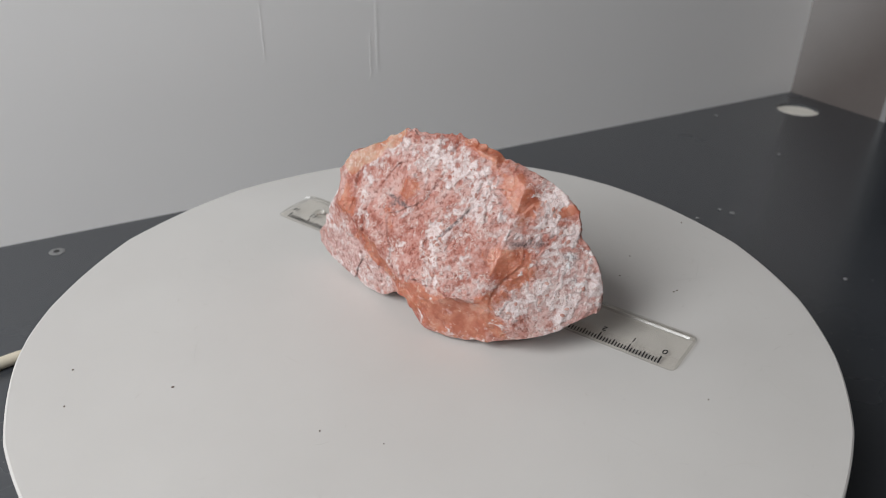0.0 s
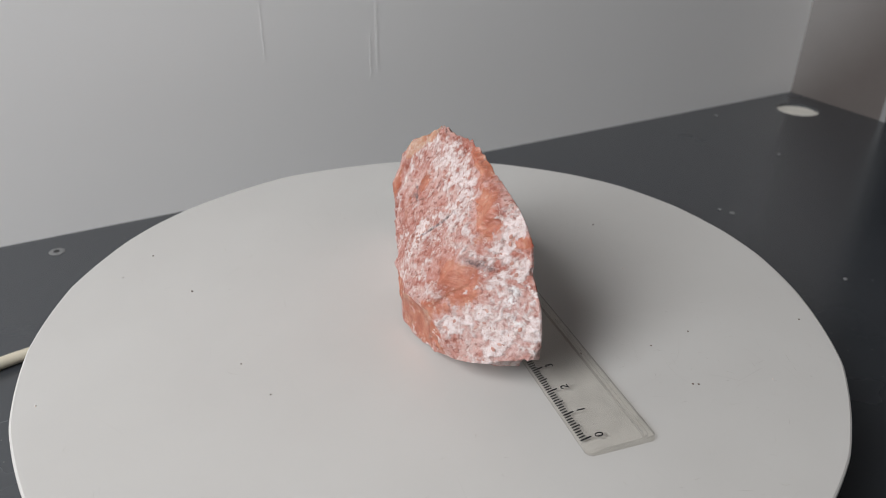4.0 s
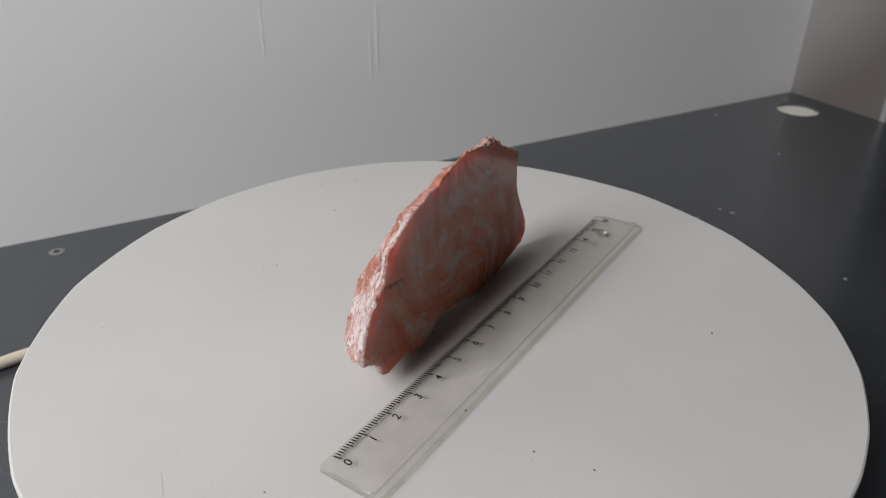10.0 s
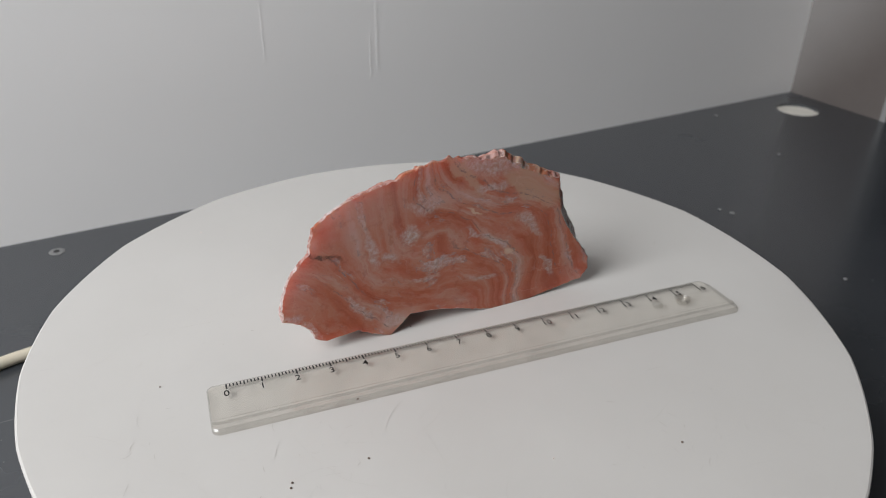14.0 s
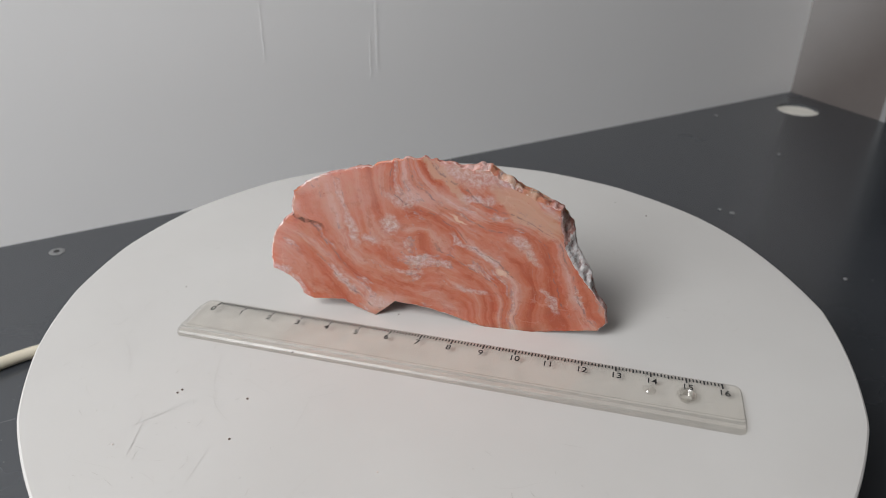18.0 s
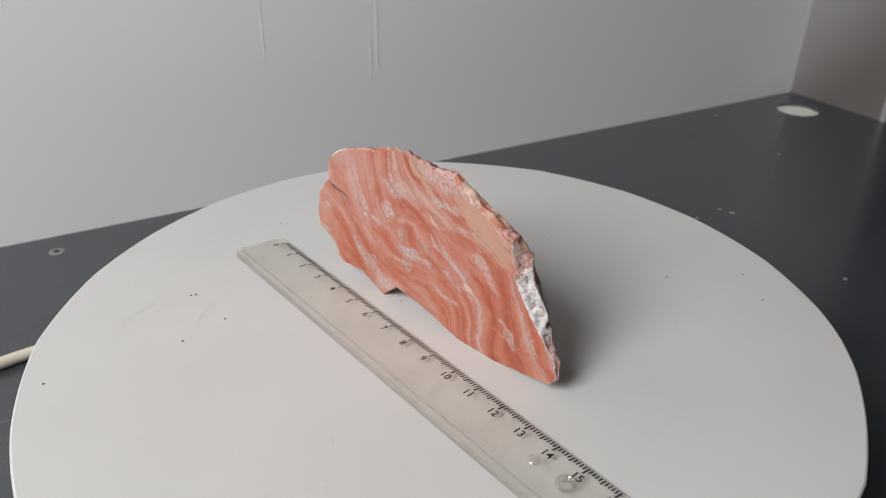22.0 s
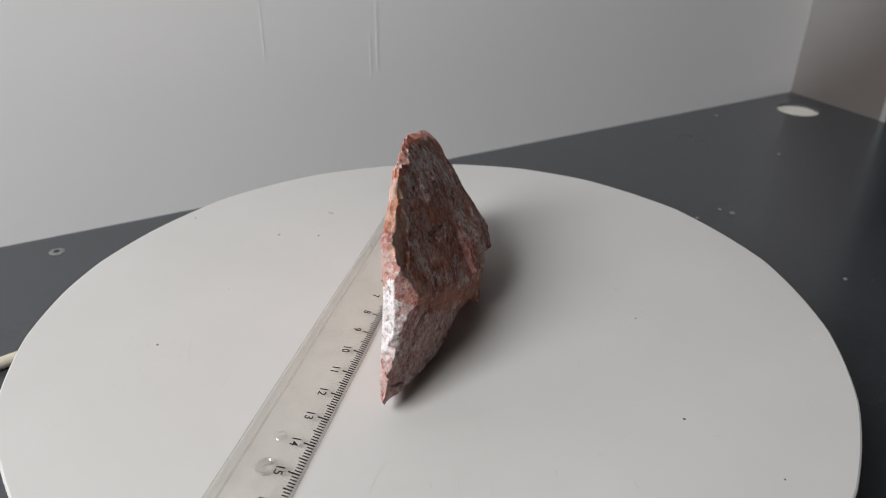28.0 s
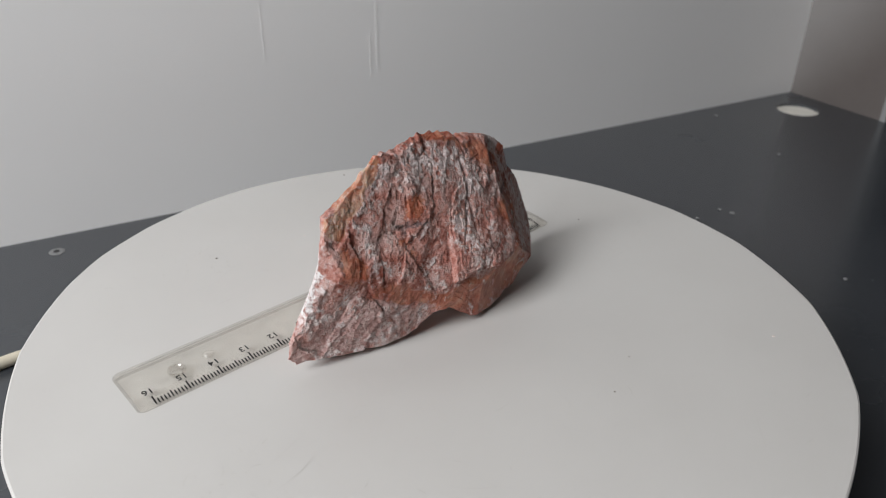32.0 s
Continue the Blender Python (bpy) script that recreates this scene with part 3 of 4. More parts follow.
def build_disc():
    r = 0.1279
    disc = new("turntable_disc", mesh_of("turntable_disc", lathe(bmesh.new(), [(0, -0.006), (r - 0.0008, -0.006), (r, -0.0052), (r, -0.0007), (r - 0.0002, -0.0003), (r - 0.0007, 0),
               (r * 0.8, 0), (r * 0.4, 0), (0, 0)], 240, rim_wobble), DISC_MAT))
    tagged(disc, "white round plastic turntable disc with scuffs and crumbs", "turntable")
    rng = random.Random(5)
    dark, pale = [], []
    for k in range(5):
        for material, store in ((CRUMB, dark), (CRUMB_PALE, pale)):
            b = bmesh.new()
            bmesh.ops.create_icosphere(b, subdivisions=1, radius=0.00017 + 0.00006 * k)
            for v in b.verts:
                v.co *= 0.7 + 0.6 * rng.random()
                v.co.z *= 0.6
            store.append(mesh_of("crumb", b, material))
    for i in range(13):
        a, d = rng.random() * math.tau, math.sqrt(rng.random()) * 0.122
        ob = new("crumb", rng.choice(dark if rng.random() < 0.55 else pale))
        ob.parent = disc
        ob.location = (d * math.cos(a), d * math.sin(a), 0.0001)
        ob.rotation_euler = (0, 0, rng.random() * 6)
    for x, y in ((-5.93, -5.87), (-5.99, -6.02), (-3.96, -5.73), (-4.21, -11.19), (-3.66, -7.28)):
        ob = new("crumb", dark[3])
        ob.parent = disc
        ob.location = (x / 100, y / 100, 0.0001)
    # scuffs, thickest where things were dragged about
    spots = ((-5.4, -8.2, 1.6), (-6.2, -6.8, 1.6), (8.6, 2.4, 1.4), (4.2, -7.6, 1.5), (-4.5, -4.8, 1.2), (7.0, 4.5, 2.0), (-2.0, -8.5, 3.0), (0.0, 8.0, 4.0), (-8.0, 2.0, 3.0), (-6.0, -9.0, 2.0), (-9.5, -4.0, 2.2), (5.5, -8.8, 2.2))
    for i in range(260):
        cx, cy, spread = spots[i % len(spots)]
        b = bmesh.new()
        x, y, a = 0.0, 0.0, rng.random() * math.tau
        length, wide, curl = rng.choice((0.0008, 0.001, 0.0015, 0.002, 0.0025, 0.003, 0.004, 0.007, 0.014)), rng.uniform(0.00003, 0.00007), rng.uniform(-0.4, 0.4)
        prev = None
        for k in range(9):
            f = k / 8
            t = wide * math.sin(math.pi * (0.08 + 0.84 * f))
            nx, ny = -math.sin(a) * t, math.cos(a) * t
            pair = (b.verts.new((x + nx, y + ny, 0)), b.verts.new((x - nx, y - ny, 0)))
            if prev:
                b.faces.new((prev[1], prev[0], pair[0], pair[1]))
            prev = pair
            x, y, a = x + math.cos(a) * length / 8, y + math.sin(a) * length / 8, a + min(1.0, 0.006 / length) * curl * rng.uniform(-0.6, 1.6)
        bmesh.ops.recalc_face_normals(b, faces=b.faces)
        ob = new("scuff", mesh_of("scuff", b, rng.choice((SCUFF, SCUFF_FAINT)) if length < 0.005 else SCUFF_FAINT))
        ob.parent = disc
        px, py = cx + rng.gauss(0, spread * 0.6), cy + rng.gauss(0, spread * 0.6)
        k = min(1.0, 11.8 / math.hypot(px, py))
        ob.location = (px * k / 100, py * k / 100, 0.00006)
    return disc


# ---- ruler ----
RULER_AT = (-0.07045, -0.01639)      # the zero mark on the disc


def text_mesh(word, size):
    c = bpy.data.curves.new("numeral", "FONT")
    c.body, c.size, c.align_x, c.align_y, c.extrude = word, size, "CENTER", "CENTER", 0.00004
    c.offset = 0.00002
    tmp = bpy.data.objects.new("numeral", c)
    scene.collection.objects.link(tmp)
    me = bpy.data.meshes.new_from_object(tmp.evaluated_get(bpy.context.evaluated_depsgraph_get()))
    bpy.data.objects.remove(tmp)
    me.materials.clear()
    me.materials.append(INK)
    return me


def build_ruler():
    ruler = new("ruler", None)
    tagged(ruler, "clear plastic sixteen centimetre ruler with black marks", "ruler")
    x0, x1 = -0.0055, 0.1652
    # section across the ruler: thin bevelled scale edge, flat back, raised rail
    sec = [(0.0008, 0.0002), (0.0008, 0.0006), (-0.0040, 0.0017), (-0.0155, 0.0019), (-0.0160, 0.0025), (-0.0170, 0.0025), (-0.0174, 0.0018),
           (-0.0190, 0.0018), (-0.0196, 0.0013), (-0.0198, 0.0002)]
    bm = bmesh.new()
    rows = []
    cut = 0.0016
    for x, inset in ((x0, cut), (x0 + 0.0005, cut * 0.45), (x0 + cut, 0.0), (x1 - cut, 0.0), (x1 - 0.0005, cut * 0.45), (x1, cut)):
        mid = -0.0095
        k = 1 - inset / 0.0103
        rows.append([bm.verts.new((x, mid + (y - mid) * k, z if inset < cut else 0.0002 + (z - 0.0002) * 0.8)) for y, z in sec])
    for p, q in zip(rows, rows[1:]):
        for i in range(len(sec)):
            j = (i + 1) % len(sec)
            bm.faces.new((p[i], p[j], q[j], q[i]))
    bm.faces.new(rows[0][::-1])
    bm.faces.new(rows[-1])
    bmesh.ops.recalc_face_normals(bm, faces=bm.faces)
    for f in bm.faces:
        flat = abs(f.normal.z) > 0.9
        f.material_index = 2 if f.normal.z < -0.9 else 0 if flat else 1
    blade = part("blade", bm, CLEAR_MAT, ruler, "clear slightly yellowed plastic strip")
    blade.data.materials.append(CLEAR_EDGE)
    blade.data.materials.append(CLEAR_UNDER)

    def tick_mesh(length, wide):
        b = bmesh.new()
        box(b, -wide / 2, wide / 2, -length, 0, 0, 0.00005)
        return mesh_of("tick", b, INK)
    short, half, full = tick_mesh(0.0018, 0.00040), tick_mesh(0.0024, 0.00043), tick_mesh(0.0031, 0.00048)
    slope = math.atan2(0.0011, 0.0048)
    for i in range(161):
        ob = new("tick", full if i % 10 == 0 else half if i % 5 == 0 else short)
        ob.parent = ruler
        ob.location, ob.rotation_euler = (i * 0.001, 0.0001, 0.00078), (-slope, 0, 0)
    for i in range(17):
        ob = new("numeral", text_mesh(str(i), 0.0034))
        ob.parent = ruler
        ob.location = (i * 0.01 - (0.0002 if i < 10 else -0.0002), -0.0052, 0.00180)
    ring = bmesh.new()
    lathe(ring, [(0.0018, 0.0003), (0.0018, 0.0021), (0.0021, 0.0024), (0.0026, 0.0024), (0.0028, 0.0019), (0.0018, 0.0003)], 28)
    part("hole_rim", ring, CLEAR_RIM, ruler, "raised clear rim of the hanging hole").location = (0.1499, -0.0088, 0)
    boss = bmesh.new()
    lathe(boss, [(0.0019, 0.0018), (0.0018, 0.0022), (0.0015, 0.0025), (0.0010, 0.0027), (0.0005, 0.0028), (0, 0.0028)], 24)
    part("moulding_mark", boss, CLEAR_RIM, ruler, "small round moulding mark").location = (0.1396, -0.0094, 0)
    return ruler


# ---- the stone ----
# own axes in centimetres: x along the sawn face, z up in it, y into the stone
FACE = [(-5.38, 1.45), (-5.36, 2.09), (-5.26, 2.62), (-5.0, 3.10), (-4.74, 3.36), (-4.50, 3.58), (-4.46, 3.90), (-4.3, 4.36), (-3.92, 4.75), (-3.48, 5.00),
        (-2.89, 5.22), (-2.23, 5.37), (-1.82, 5.43), (-1.41, 5.66), (-0.9, 5.76), (-0.21, 5.85), (0.3, 5.75), (0.9, 5.69), (1.6, 5.74), (2.04, 5.45),
        (2.6, 5.06), (3.3, 4.76), (3.72, 4.50), (3.80, 3.95), (3.98, 3.13), (4.46, 2.32), (4.72, 1.98), (5.02, 1.57), (5.36, 1.08), (5.40, 0.60),
        (5.16, 0.26), (4.1, 0.09), (3.0, -0.08), (1.6, -0.09), (0.6, 0.20), (-0.12, 0.43), (-0.7, 0.53), (-1.38, 0.55), (-1.68, 0.26), (-2.04, -0.08),
        (-2.4, 0.08), (-3.1, 0.45), (-3.69, 0.41), (-4.12, 0.35), (-4.44, 0.55), (-4.62, 0.98), (-4.88, 1.22)]
UNDER = [(-5.3, 1.5), (-4.6, 1.0), (-3.44, 0.60), (-2.6, 0.20), (-1.41, -0.02), (-0.65, 0.0), (-0.25, 0.10), (0.05, 0.36), (0.4, 0.68), (0.9, 0.76), (1.3, 0.44), (1.75, 0.12), (2.5, 0.04), (3.5, 0.12), (4.7, 0.30), (5.3, 0.6)]
# facets of the broken side: depth = a + b u + c w
FACETS = [(3.13, 0.02, -0.513), (1.92, -0.355, 0.12), (4.58, 0.65, -0.45), (2.18, 0.16, 0.20), (2.71, -0.19, -0.34), (2.62, -0.17, -0.37)]
MID = (0.0, 2.6)


# courses that the bands of the sawn face follow, each with its level
BANDS = [(4.1, [(-0.74, 5.78), (-0.69, 5.33), (-0.13, 4.64), (0.18, 4.24), (0.79, 4.04), (1.92, 3.48), (2.7, 3.06), (3.19, 2.39), (3.54, 1.37), (3.81, 0.47)]),
         (5.1, [(-0.19, 5.88), (0.23, 5.33), (1.07, 4.88), (1.88, 4.27), (2.82, 3.94), (3.6, 3.45), (3.91, 2.86), (4.24, 2.1), (4.66, 1.23)]),
         (3.3, [(-1.24, 5.64), (-1.2, 4.92), (-0.92, 4.24), (0.04, 4.0), (0.5, 3.53), (1.52, 2.81), (2.32, 2.13), (2.6, 0.26)]),
         (2.6, [(-1.95, 5.37), (-1.75, 4.43), (-1.36, 3.49), (-0.5, 3.19), (-0.13, 2.77), (0.83, 2.4), (1.76, 1.73), (2.2, 0.76)])]
BANDS += [(1.7, [(-3.09, 4.95), (-2.75, 3.86), (-2.33, 2.63), (-1.59, 2.11), (-0.83, 1.78), (0.05, 1.9), (0.53, 1.7), (1.19, 1.31), (1.55, 0.41)]),
         (0.8, [(-4.46, 3.54), (-3.79, 3.19), (-3.35, 2.46), (-2.71, 1.54), (-1.89, 1.08), (-0.98, 0.78), (-0.12, 0.71), (0.89, 0.14)]),
         (0.1, [(-4.93, 2.94), (-4.1, 2.51), (-3.52, 1.84), (-2.93, 1.06), (-2.05, 0.34)]),
         (-0.6, [(-5.27, 2.26), (-4.49, 1.81), (-3.98, 1.03), (-3.43, 0.47)]),
         (5.8, [(0.46, 5.86), (1.35, 5.42), (2.4, 4.7), (3.57, 3.81)]), (6.5, [(2.08, 5.1), (3.27, 4.44), (3.84, 4.1)])]


def band_field(points):
    """A smooth field through the courses (thin plate)."""
    known = np.array([(u, w, level) for level, course in BANDS for u, w in course])

    def kernel(a, b):
        r2 = ((a[:, None, :] - b[None, :, :]) ** 2).sum(2)
        return 0.5 * r2 * np.log(r2 + 1e-9)
    k = len(known)
    m = np.zeros((k + 3, k + 3))
    m[:k, :k] = kernel(known[:, :2], known[:, :2]) + 0.05 * np.eye(k)
    m[:k, k], m[:k, k + 1:] = 1, known[:, :2]
    m[k:, :k] = m[:k, k:].T
    f = np.linalg.solve(m, np.concatenate([known[:, 2], np.zeros(3)]))
    return kernel(points, known[:, :2]) @ f[:k] + f[k] + points @ f[k + 1:]


# layers of the broken side: middle (along, into, up), reach, turn, strength
CLEAR_LOW = ((-1.5, 2.0, 0.80, 1.55, 0.9, 0.80, 4, 1), (0.25, 1.9, 0.80, 0.75, 0.7, 0.50, 0, 1), (-2.9, 1.35, 2.70, 0.85, 0.8, 0.55, 0, 1), (1.55, 1.3, 1.45, 1.55, 0.8, 0.26, -20, 1),
             (3.45, 0.85, 2.95, 0.45, 0.6, 0.42, 0, 1), (2.3, 1.15, 2.0, 0.85, 0.6, 0.26, -15, 0.9), (-0.1, 1.9, 1.30, 0.70, 0.6, 0.26, 0, 1), (-2.6, 1.8, 1.75, 0.5, 0.7, 0.35, 20, 0.8))
CLEAR_HIGH = ((-2.55, 0.65, 4.65, 1.05, 0.7, 0.42, -46, 1), (-4.05, 0.1, 4.32, 0.38, 0.5, 0.18, 20, 1), (3.58, 0.7, 3.0, 0.2, 0.6, 0.72, 0, 0.9), (-1.4, 0.25, 5.6, 1.7, 0.42, 0.18, -8, 0.9),
              (3.95, 0.4, 4.42, 0.24, 0.45, 0.28, 0, 1), (1.03, 0.95, 4.15, 0.55, 0.6, 0.32, 0, 0.65), (1.6, 1.3, 3.05, 0.28, 0.6, 0.5, 20, 0.55), (-3.95, 0.15, 3.98, 0.3, 0.4, 0.12, 0, 0.5),
              (0.9, 0.2, 5.75, 0.5, 0.4, 0.14, 0, 0.8), (1.75, 0.25, 5.6, 0.22, 0.5, 0.2, 0, 1))
LAYERS = {
    "clear": CLEAR_LOW + CLEAR_HIGH,
    "groove": ((1.3, 1.1, 3.62, 0.65, 0.8, 0.07, -6, 0.8), (-0.9, 1.3, 3.47, 1.0, 1.2, 0.055, 52, 0.9), (-3.15, 0.9, 3.36, 0.50, 0.8, 0.13, 5, 0.9), (-1.25, 1.1, 3.8, 1.15, 1.2, 0.05, 73, 0.45),
               (0.1, 0.9, 4.25, 0.75, 0.8, 0.05, 63, 0.35), (1.5, 1.1, 3.5, 0.4, 0.8, 0.09, 40, 0.7), (-4.3, 0.3, 3.1, 0.35, 0.5, 0.10, -20, 0.6)),
    "thick": ((0.5, 0.5, 5.2, 1.0, 0.8, 0.40, 0, 0.8), (-0.8, 0.55, 4.95, 0.9, 0.8, 0.42, -15, 0.9), (-0.9, 1.3, 3.5, 1.2, 1.2, 0.38, 52, 0.8), (-3.65, 0.45, 3.82, 0.42, 0.7, 0.30, 0, 1),
              (-4.2, 0.4, 3.2, 0.65, 0.8, 0.6, 0, 0.8), (-4.5, 0.5, 2.0, 1.0, 1.2, 0.9, 0, 0.5), (-3.5, 1.4, 1.6, 0.55, 1.0, 0.40, 10, 0.8), (-1.95, 1.8, 0.12, 0.9, 1.0, 0.14, 0, 1),
              (-3.5, 0.35, 4.68, 0.40, 0.6, 0.32, 40, 0.9), (2.6, 0.9, 0.6, 1.6, 1.0, 0.45, 8, 0.25), (2.75, 0.9, 3.2, 0.22, 0.8, 0.8, 10, 0.5)),
    "bare": ((1.4, 1.2, 3.4, 2.1, 1.4, 1.8, 0, 0.85), (3.2, 0.9, 1.2, 2.2, 1.4, 1.0, 0, 0.4), (-0.9, 1.9, 2.4, 1.1, 1.2, 0.6, 0, 0.45)),
    "rose": ((3.3, 0.8, 1.0, 2.2, 1.2, 0.85, 10, 1), (-4.6, 0.4, 2.0, 0.9, 1.2, 1.0, 0, 1)),
    "tan": ((2.75, 0.4, 4.85, 1.45, 0.55, 0.28, 38, 0.9), (3.62, 0.5, 4.2, 0.34, 0.45, 0.42, 10, 0.85)),
    "dust": ((4.45, 0.08, 2.9, 0.6, 0.42, 1.3, 0, 1), (-4.75, 0.2, 2.6, 0.6, 0.6, 0.9, 0, 0.45)),
}


def layer_field(points, spots):
    best = np.full(len(points), -0.5)
    for cu, cd, cw, ru, rd, rw, turn, k in spots:
        x, y, z = points[:, 0] - cu, points[:, 1] - cd, points[:, 2] - cw
        c, s = math.cos(radians(turn)), math.sin(radians(turn))
        reach = np.sqrt(((c * x - s * z) / ru) ** 2 + (y / rd) ** 2 + ((s * x + c * z) / rw) ** 2)
        best = np.maximum(best, k * np.clip(1.5 - reach, -0.5, 1))
    return best


def lerp_list(pairs, x):
    for (x0, y0), (x1, y1) in zip(pairs, pairs[1:]):
        if x <= x1:
            return y0 + (y1 - y0) * max(0.0, (x - x0) / (x1 - x0))
    return pairs[-1][1]


def ridged(p):
    return 1 - 2 * abs(noise.noise(p))


def plates(p, amp):
    """Tilted flakes with broken edges."""
    near, spots = noise.voronoi(p)
    c = spots[0]
    tilt = noise.noise_vector(c * 5.3)
    return amp * (noise.noise(c * 3.7) * 1.4 + 0.9 * tilt.dot(p - c))


def step01(x, lo, hi):
    f = max(0.0, min(1.0, (x - lo) / (hi - lo)))
    return f * f * (3 - 2 * f)


def along_break(u, w):
    """Place across and along the grain of the break, slightly bent."""
    p = Vector((u, w, 0))
    return 0.88 * u + 0.47 * w + 0.14 * noise.noise(p * 1.5), -0.47 * u + 0.88 * w + 0.14 * noise.noise(p * 1.5 + Vector((9, 0, 0)))


def notch(u, w, u0, w0, u1, w1, wide):
    """1 on a straight crack between two places, 0 beside it."""
    x, y, l2 = u1 - u0, w1 - w0, (u1 - u0) ** 2 + (w1 - w0) ** 2
    f = ((u - u0) * x + (w - w0) * y) / l2
    off = math.hypot(u - u0 - x * f, w - w0 - y * f) + 2.0 * max(0.0, -f, f - 1) * wide * 6
    return max(0.0, 1 - off / wide)


def lace(u, w):
    """Threads and clumps of the crust, drawn out along the break."""
    a, b = along_break(u, w)
    v = 0.62 * noise.fractal(Vector((a * 1.3, b * 0.95, 3.0)), 0.75, 2.1, 4)
    v += 0.55 * noise.fractal(Vector((u * 5.2, w * 4.4, 7.0)), 0.7, 2.2, 4)
    return v


def rock_depth(u, w):
    d = min(a + b * u + c * w for a, b, c in FACETS)
    p = Vector((u, w, 0))
    high = step01(w, 1.4, 2.4)
    foot = step01(-u, 0.15, 0.6) * step01(u, -2.7, -2.1) * step01(w, 1.75, 1.45)        # smooth clear foot
    gx, gy = along_break(u, w)
    d += 0.08 * noise.noise(p * 0.8) + 0.04 * noise.noise(p * 1.9 + Vector((3, 1, 0)))
    calm = 1 - 0.85 * foot
    d += calm * (plates(Vector((gx * 0.95, gy * 0.50, 2.0)), 0.080) + plates(Vector((gx * 2.6, gy * 1.7, 5.0)), 0.026) + plates(Vector((gx * 6.5, gy * 3.6, 8.0)), 0.011))
    # ridges along the break on the upper part, chips and grains all over
    d += 0.026 * high * ridged(Vector((gx * 1.3, gy * 0.45, 6.0))) 
    d += calm * (0.016 * ridged(p * 3.3 + Vector((0, 0, 7))) + 0.014 * noise.noise(p * 7.3 + Vector((5, 0, 0))))
    d += calm * (0.010 * ridged(p * 12) + 0.008 * noise.noise(p * 26))
    d += calm * 0.016 * step01(lace(u, w), 0.0, 0.30)
    # open cracks
    d -= 0.07 * notch(u, w, -1.5, 4.8, -0.95, 2.85, 0.11) + 0.035 * notch(u, w, -0.25, 4.95, 0.40, 3.6, 0.09) + 0.04 * notch(u, w, -0.3, 2.7, -1.48, 4.25, 0.08)
    d -= 0.045 * notch(u, w, 1.9, 3.55, 0.7, 3.66, 0.08) + 0.05 * notch(u, w, 1.75, 3.8, 1.25, 3.3, 0.10) + 0.05 * notch(u, w, -2.75, 3.42, -3.6, 3.28, 0.16)
    # a plate that stands proud, broken off along its lower and outer edge
    edge = 0.42 - 0.28 * (w - 1.75) + 0.13 * noise.noise(Vector((0, w * 2.6, 4))) + 0.05 * noise.noise(Vector((1, w * 8, 4)))
    low = 1.62 + 0.10 * noise.noise(Vector((u * 2.5, 0, 2))) + 0.04 * noise.noise(Vector((u * 8, 1, 2)))
    d += 0.17 * max(0.0, min(1.0, (u + 2.4) / 1.0, (edge - u) / 0.07, (w - low) / 0.07, (3.6 - w) / 1.3))
    # scooped clear foot: hollow between its ridge and the white lower edge
    if foot > 0:
        d -= 0.10 * foot * math.sin(math.pi * max(0.0, min(1.0, (w - 0.1) / 1.5)))
    return d


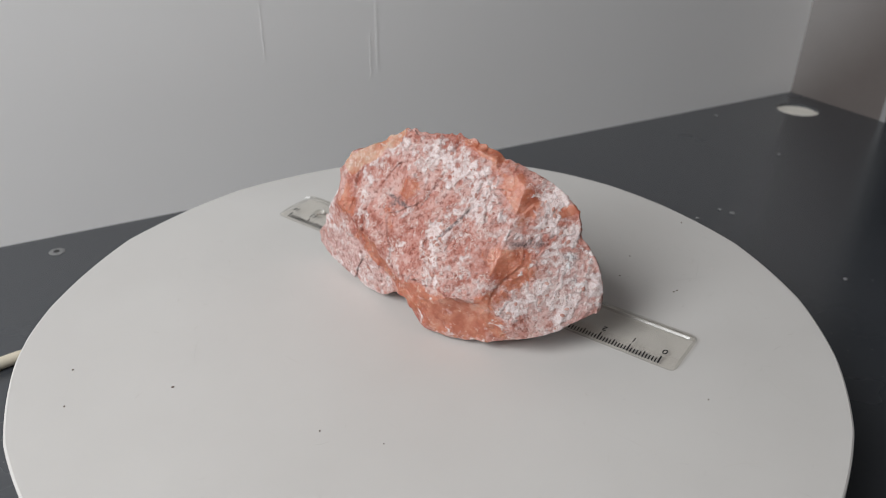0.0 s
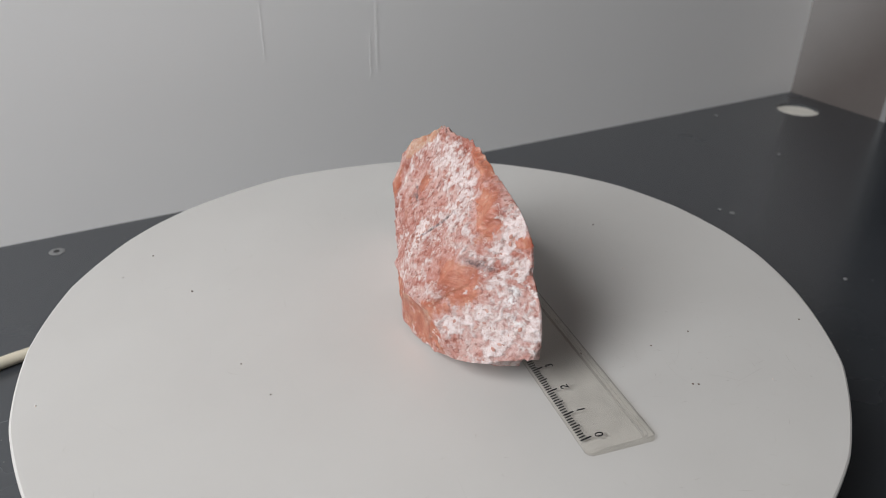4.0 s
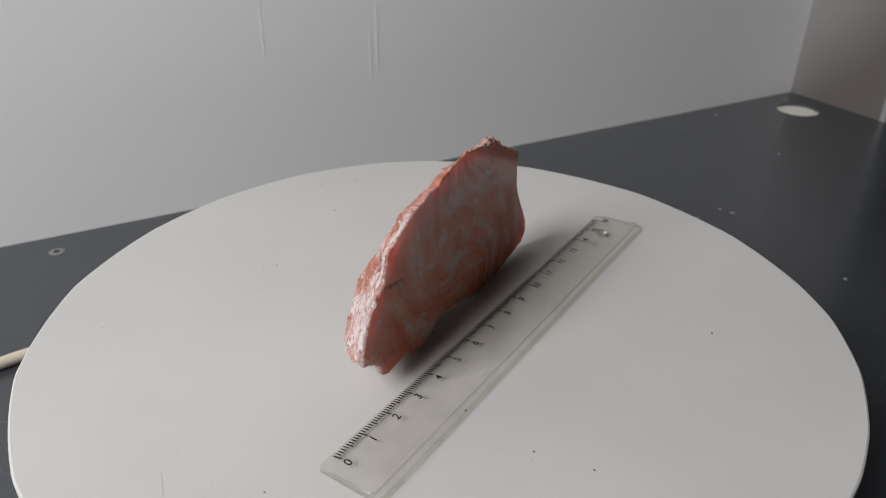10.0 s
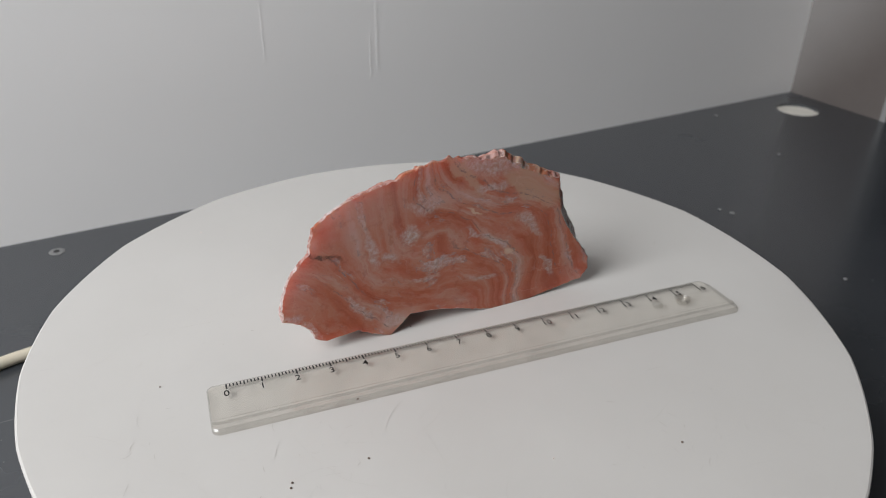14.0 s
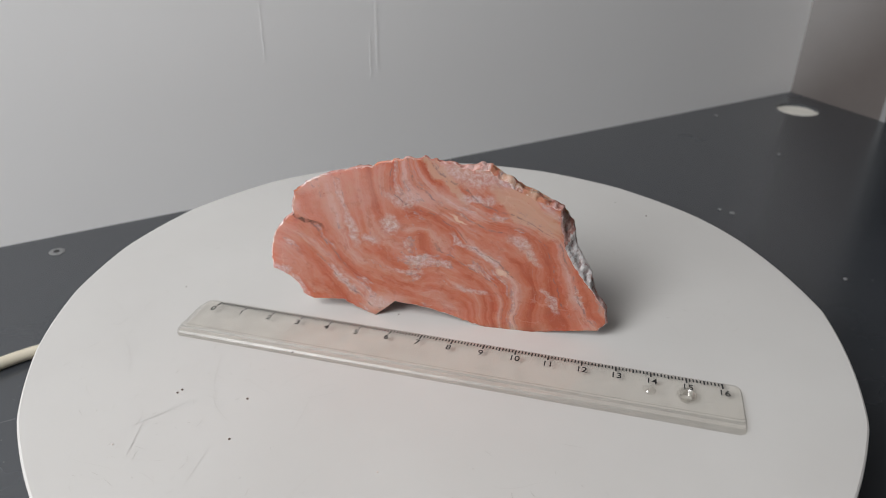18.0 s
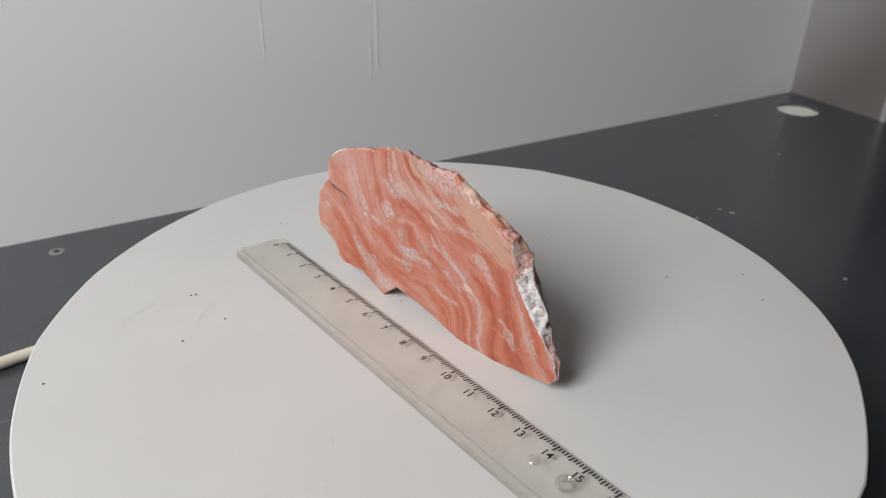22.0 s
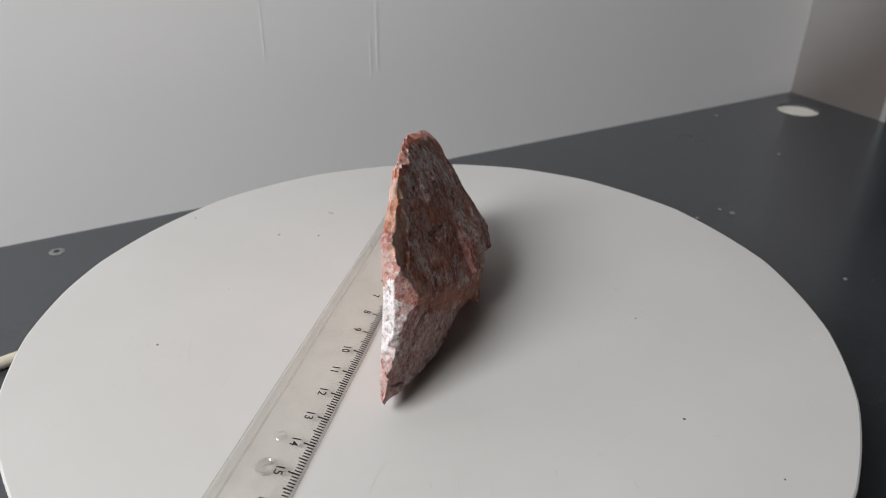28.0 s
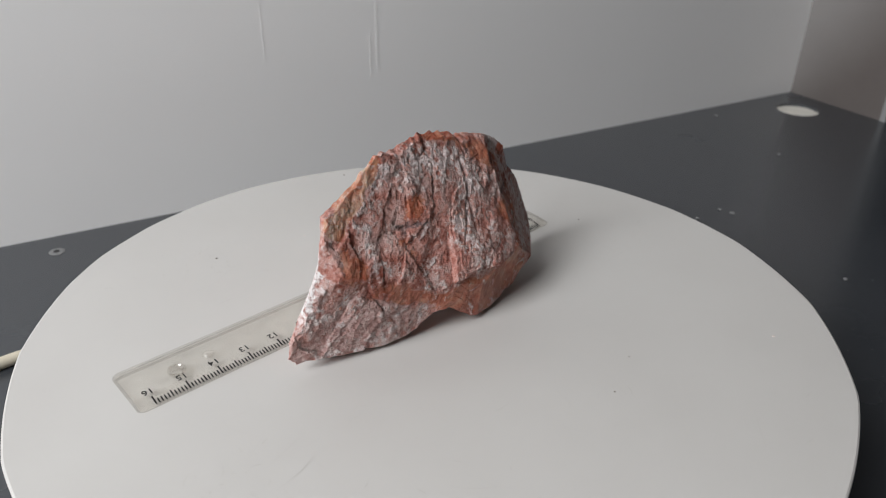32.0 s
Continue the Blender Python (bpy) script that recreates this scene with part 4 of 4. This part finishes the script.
def build_rock():
    steps, ins, side, back = 820, 60, 9, 180
    mu, mw = MID
    # outline of the sawn face as radius against angle
    corner = sorted((math.atan2(w - mw, u - mu), u, w) for u, w in FACE)
    ring = []
    seg = [(a[1], a[2], b[1], b[2]) for a, b in zip(corner, corner[1:] + corner[:1])]
    lengths = [math.hypot(c - a, d - b) for a, b, c, d in seg]
    total, walked = sum(lengths), 0.0
    k = 0
    for i in range(steps):
        at = total * i / steps
        while walked + lengths[k] < at:
            walked += lengths[k]
            k += 1
        a, b, c, d = seg[k]
        f = (at - walked) / lengths[k]
        u, w = a + (c - a) * f, b + (d - b) * f
        out = Vector((u - mu, w - mw)).normalized()
        j = 0.050 * noise.noise(Vector((u * 2.4, w * 2.4, 1))) + 0.035 * noise.noise(Vector((u * 7, w * 7, 2))) + 0.015 * noise.noise(Vector((u * 18, w * 18, 4)))
        if w > 5.2 and -2.2 < u < 1.7:                   # fluted crest
            j += 0.035 * math.sin(u * 15 + 2 * noise.noise(Vector((u * 2, 0, 0))))
        ring.append((u + out.x * j, w + out.y * j))
    # rim of the broken side
    rear = []
    for u, w in ring:
        uu, ww = u, w
        low = max(0.0, min(1.0, (1.6 - w) / 0.1 if u < 0 else (1.0 - w) / 0.5))
        if low > 0:
            ww = w + low * (lerp_list(UNDER, u) + 0.05 * noise.noise(Vector((u * 3, 0, 9))) - w)
        rim = 0.10 + 0.05 * noise.noise(Vector((u * 2, w * 2, 8))) + 0.20 * step01(w, 4.6, 5.4)
        if u > 3.3 and w > 1.7:
            k = min(1, (w - 1.7) / 0.6) * min(1, (u - 3.3) / 0.4) * max(0.2, min(1, (4.5 - w) / 0.6))
            uu += 0.30 * k
            rim += 0.28 * k
        shoulder = step01(u, 0.8, 1.5) * step01(w, 3.5, 4.1)
        ww -= 0.13 * step01(w, 4.6, 5.4) * (1 - shoulder)
        rim += 0.20 * shoulder
        if u > 4.7 and w < 1.4:
            uu += 0.04 * min(1, (u - 4.7) / 0.4)
        hold = max(0.0, min(1.0, (2.0 - w) / 0.5)) * 9
        rear.append((uu, ww, rim + hold))
    stone = bmesh.new()

    def fill(rows, centre, slot, outward):
        bm, made = stone, []
        rows = [[bm.verts.new((u / 100, d / 100, w / 100)) for u, w, d in r] for r in rows]
        for p, q in zip(rows, rows[1:]):
            for i in range(steps):
                j = (i + 1) % steps
                made.append(bm.faces.new((p[i], p[j], q[j], q[i])))
        v = bm.verts.new((centre[0] / 100, centre[2] / 100, centre[1] / 100))
        for i in range(steps):
            made.append(bm.faces.new((rows[-1][i], rows[-1][(i + 1) % steps], v)))
        made[-1].normal_update()
        if made[-1].normal.y * outward < 0:
            bmesh.ops.reverse_faces(bm, faces=made)
        for f in made:
            f.material_index = slot
        return len(bm.verts)
    # chipped edge between the sawn face and the outline, widest along the sloping shoulder
    lip = []
    for u, w in ring:
        k = max(0.0, min(1.0, (u - 0.7) / 0.6, (3.75 - u) / 0.3, (w - 4.0) / 0.3))
        c = 0.05 + 0.03 * noise.noise(Vector((u * 4, w * 4, 11))) + 0.10 * k * (1 + 0.6 * noise.noise(Vector((u * 3, w * 3, 5))))
        r = math.hypot(u - mu, w - mw)
        lip.append((mu + (u - mu) * (1 - c / r), mw + (w - mw) * (1 - c / r), c))
    chips = lip
    lip = [(u, w) for u, w, c in chips]
    inner = []
    for r in range(ins):
        s = 1 - r / ins
        inner.append([(mu + (u - mu) * s, mw + (w - mw) * s, 0.0) for u, w in lip])
    face_count = fill(inner, (mu, mw, 0.0), 0, -1)
    rows = []
    for r in range(4):                                   # chipped lip
        f = r / 4
        row = []
        for (lu, lw, c), (u, w) in zip(chips, ring):
            j = 0.25 * c * math.sin(math.pi * f) * noise.noise(Vector((u * 6, w * 6, f)))
            row.append((lu + (u - lu) * f, lw + (w - lw) * f, 0.7 * c * f ** 1.3 + j))
        rows.append(row)
    for r in range(side + 1):
        f = r / side
        row = []
        for (u, w), (ru, rw, rd), (lu, lw, c) in zip(ring, rear, chips):
            rd = max(0.7 * c + 0.03, min(rd, rock_depth(ru, rw)))
            x, y, z = u + (ru - u) * f, w + (rw - w) * f, 0.7 * c + (rd - 0.7 * c) * f
            j = 0.07 * math.sin(math.pi * f) * noise.noise(Vector((x * 3, y * 3, z * 3)))
            row.append((x + j, y + j, z))
        rows.append(row)
    mid_depth = rock_depth(mu, mw)
    for r in range(1, back):
        s = 1 - r / back
        row = []
        for ru, rw, rd in rear:
            u, w = mu + (ru - mu) * s, mw + (rw - mw) * s
            inset = (1 - s) * math.hypot(ru - mu, rw - mw)
            row.append((u, w, max(0.10, min(rd + 1.25 * inset, rock_depth(u, w)))))
        rows.append(row)
    fill(rows, (mu, mw, mid_depth), 1, 1)
    rock = new("stone_specimen", mesh_of("stone_specimen", stone, FACE_MAT, True))
    rock.data.materials.append(CRUST_MAT)
    tagged(rock, "sawn piece of salmon banded stone with a rough crusted back", "rock")
    at = np.empty(len(rock.data.vertices) * 3)
    rock.data.vertices.foreach_get("co", at)
    at = at.reshape(-1, 3) * 100
    flow = np.zeros(len(at), np.float32)
    flow[:face_count] = band_field(at[:face_count][:, (0, 2)])
    rock.data.attributes.new("flow", "FLOAT", "POINT").data.foreach_set("value", flow)
    laid = {name: layer_field(at, spots) for name, spots in LAYERS.items()}
    crust = np.array([lace(u, w) for u, d, w in at]) + 0.40 * laid["thick"] - 0.45 * np.maximum(laid.pop("bare"), 0) - 0.60 * np.maximum(laid["clear"], 0) + 0.06
    laid["crust"] = crust
    laid.pop("thick")
    for name, values in laid.items():
        rock.data.attributes.new(name, "FLOAT", "POINT").data.foreach_set("value", values.astype(np.float32))
    # flakes and grains that stand proud of the broken side
    rng = random.Random(11)
    shapes = []
    for k in range(12):
        b = bmesh.new()
        bmesh.ops.create_icosphere(b, subdivisions=1, radius=0.00026 + 0.000035 * k)
        sx, sy, sz = rng.uniform(0.7, 1.7), rng.uniform(0.5, 1.0), rng.uniform(0.25, 0.5)
        for v in b.verts:
            k1 = rng.uniform(0.65, 1.2)
            v.co = (v.co.x * sx * k1, v.co.y * sy * k1, v.co.z * sz * k1)
        shapes.append(mesh_of("flake", b, FLAKES[(1, 0, 1, 2)[k % 4]]))
    made = 0
    while made < 220:
        k = rng.randrange(face_count + steps * (side + 6), len(at) - 1)
        v = rock.data.vertices[k]
        u, d, w = v.co * 100
        if w < 0.3 or v.normal.y < 0.2 or crust[k] < rng.uniform(0.0, 0.5):
            continue
        ob = new("flake", rng.choice(shapes))
        ob.parent = rock
        turn = v.normal.to_track_quat("Z", "Y").to_matrix().to_4x4() @ Matrix.Rotation(rng.random() * math.tau, 4, "Z")
        ob.matrix_local = Matrix.Translation(v.co) @ turn
        made += 1
    return rock


ROCK_M = Matrix(((0.996754, -0.080340, 0.005203, 0.0012847), (0.080508, 0.994670, -0.064413, -0.0068530), (0.0, 0.064623, 0.997910, 0.0004), (0, 0, 0, 1)))

build_room()
board = build_board()
build_cable()
build_base()
disc, ruler, rock = build_disc(), build_ruler(), build_rock()


def motions():
    def angle(t):
        return sum(k * t ** i for i, k in enumerate(TURN))
    times = [i * 0.5 for i in range(65)]
    for thing, at in ((disc, pose(DISC_AT[0], DISC_AT[1], 0)), (ruler, pose(RULER_AT[0], RULER_AT[1], 0)), (rock, ROCK_M)):
        walk(thing, [(t, pose(0, 0, 0, 0, 0, angle(t)) @ at) for t in times])


motions()
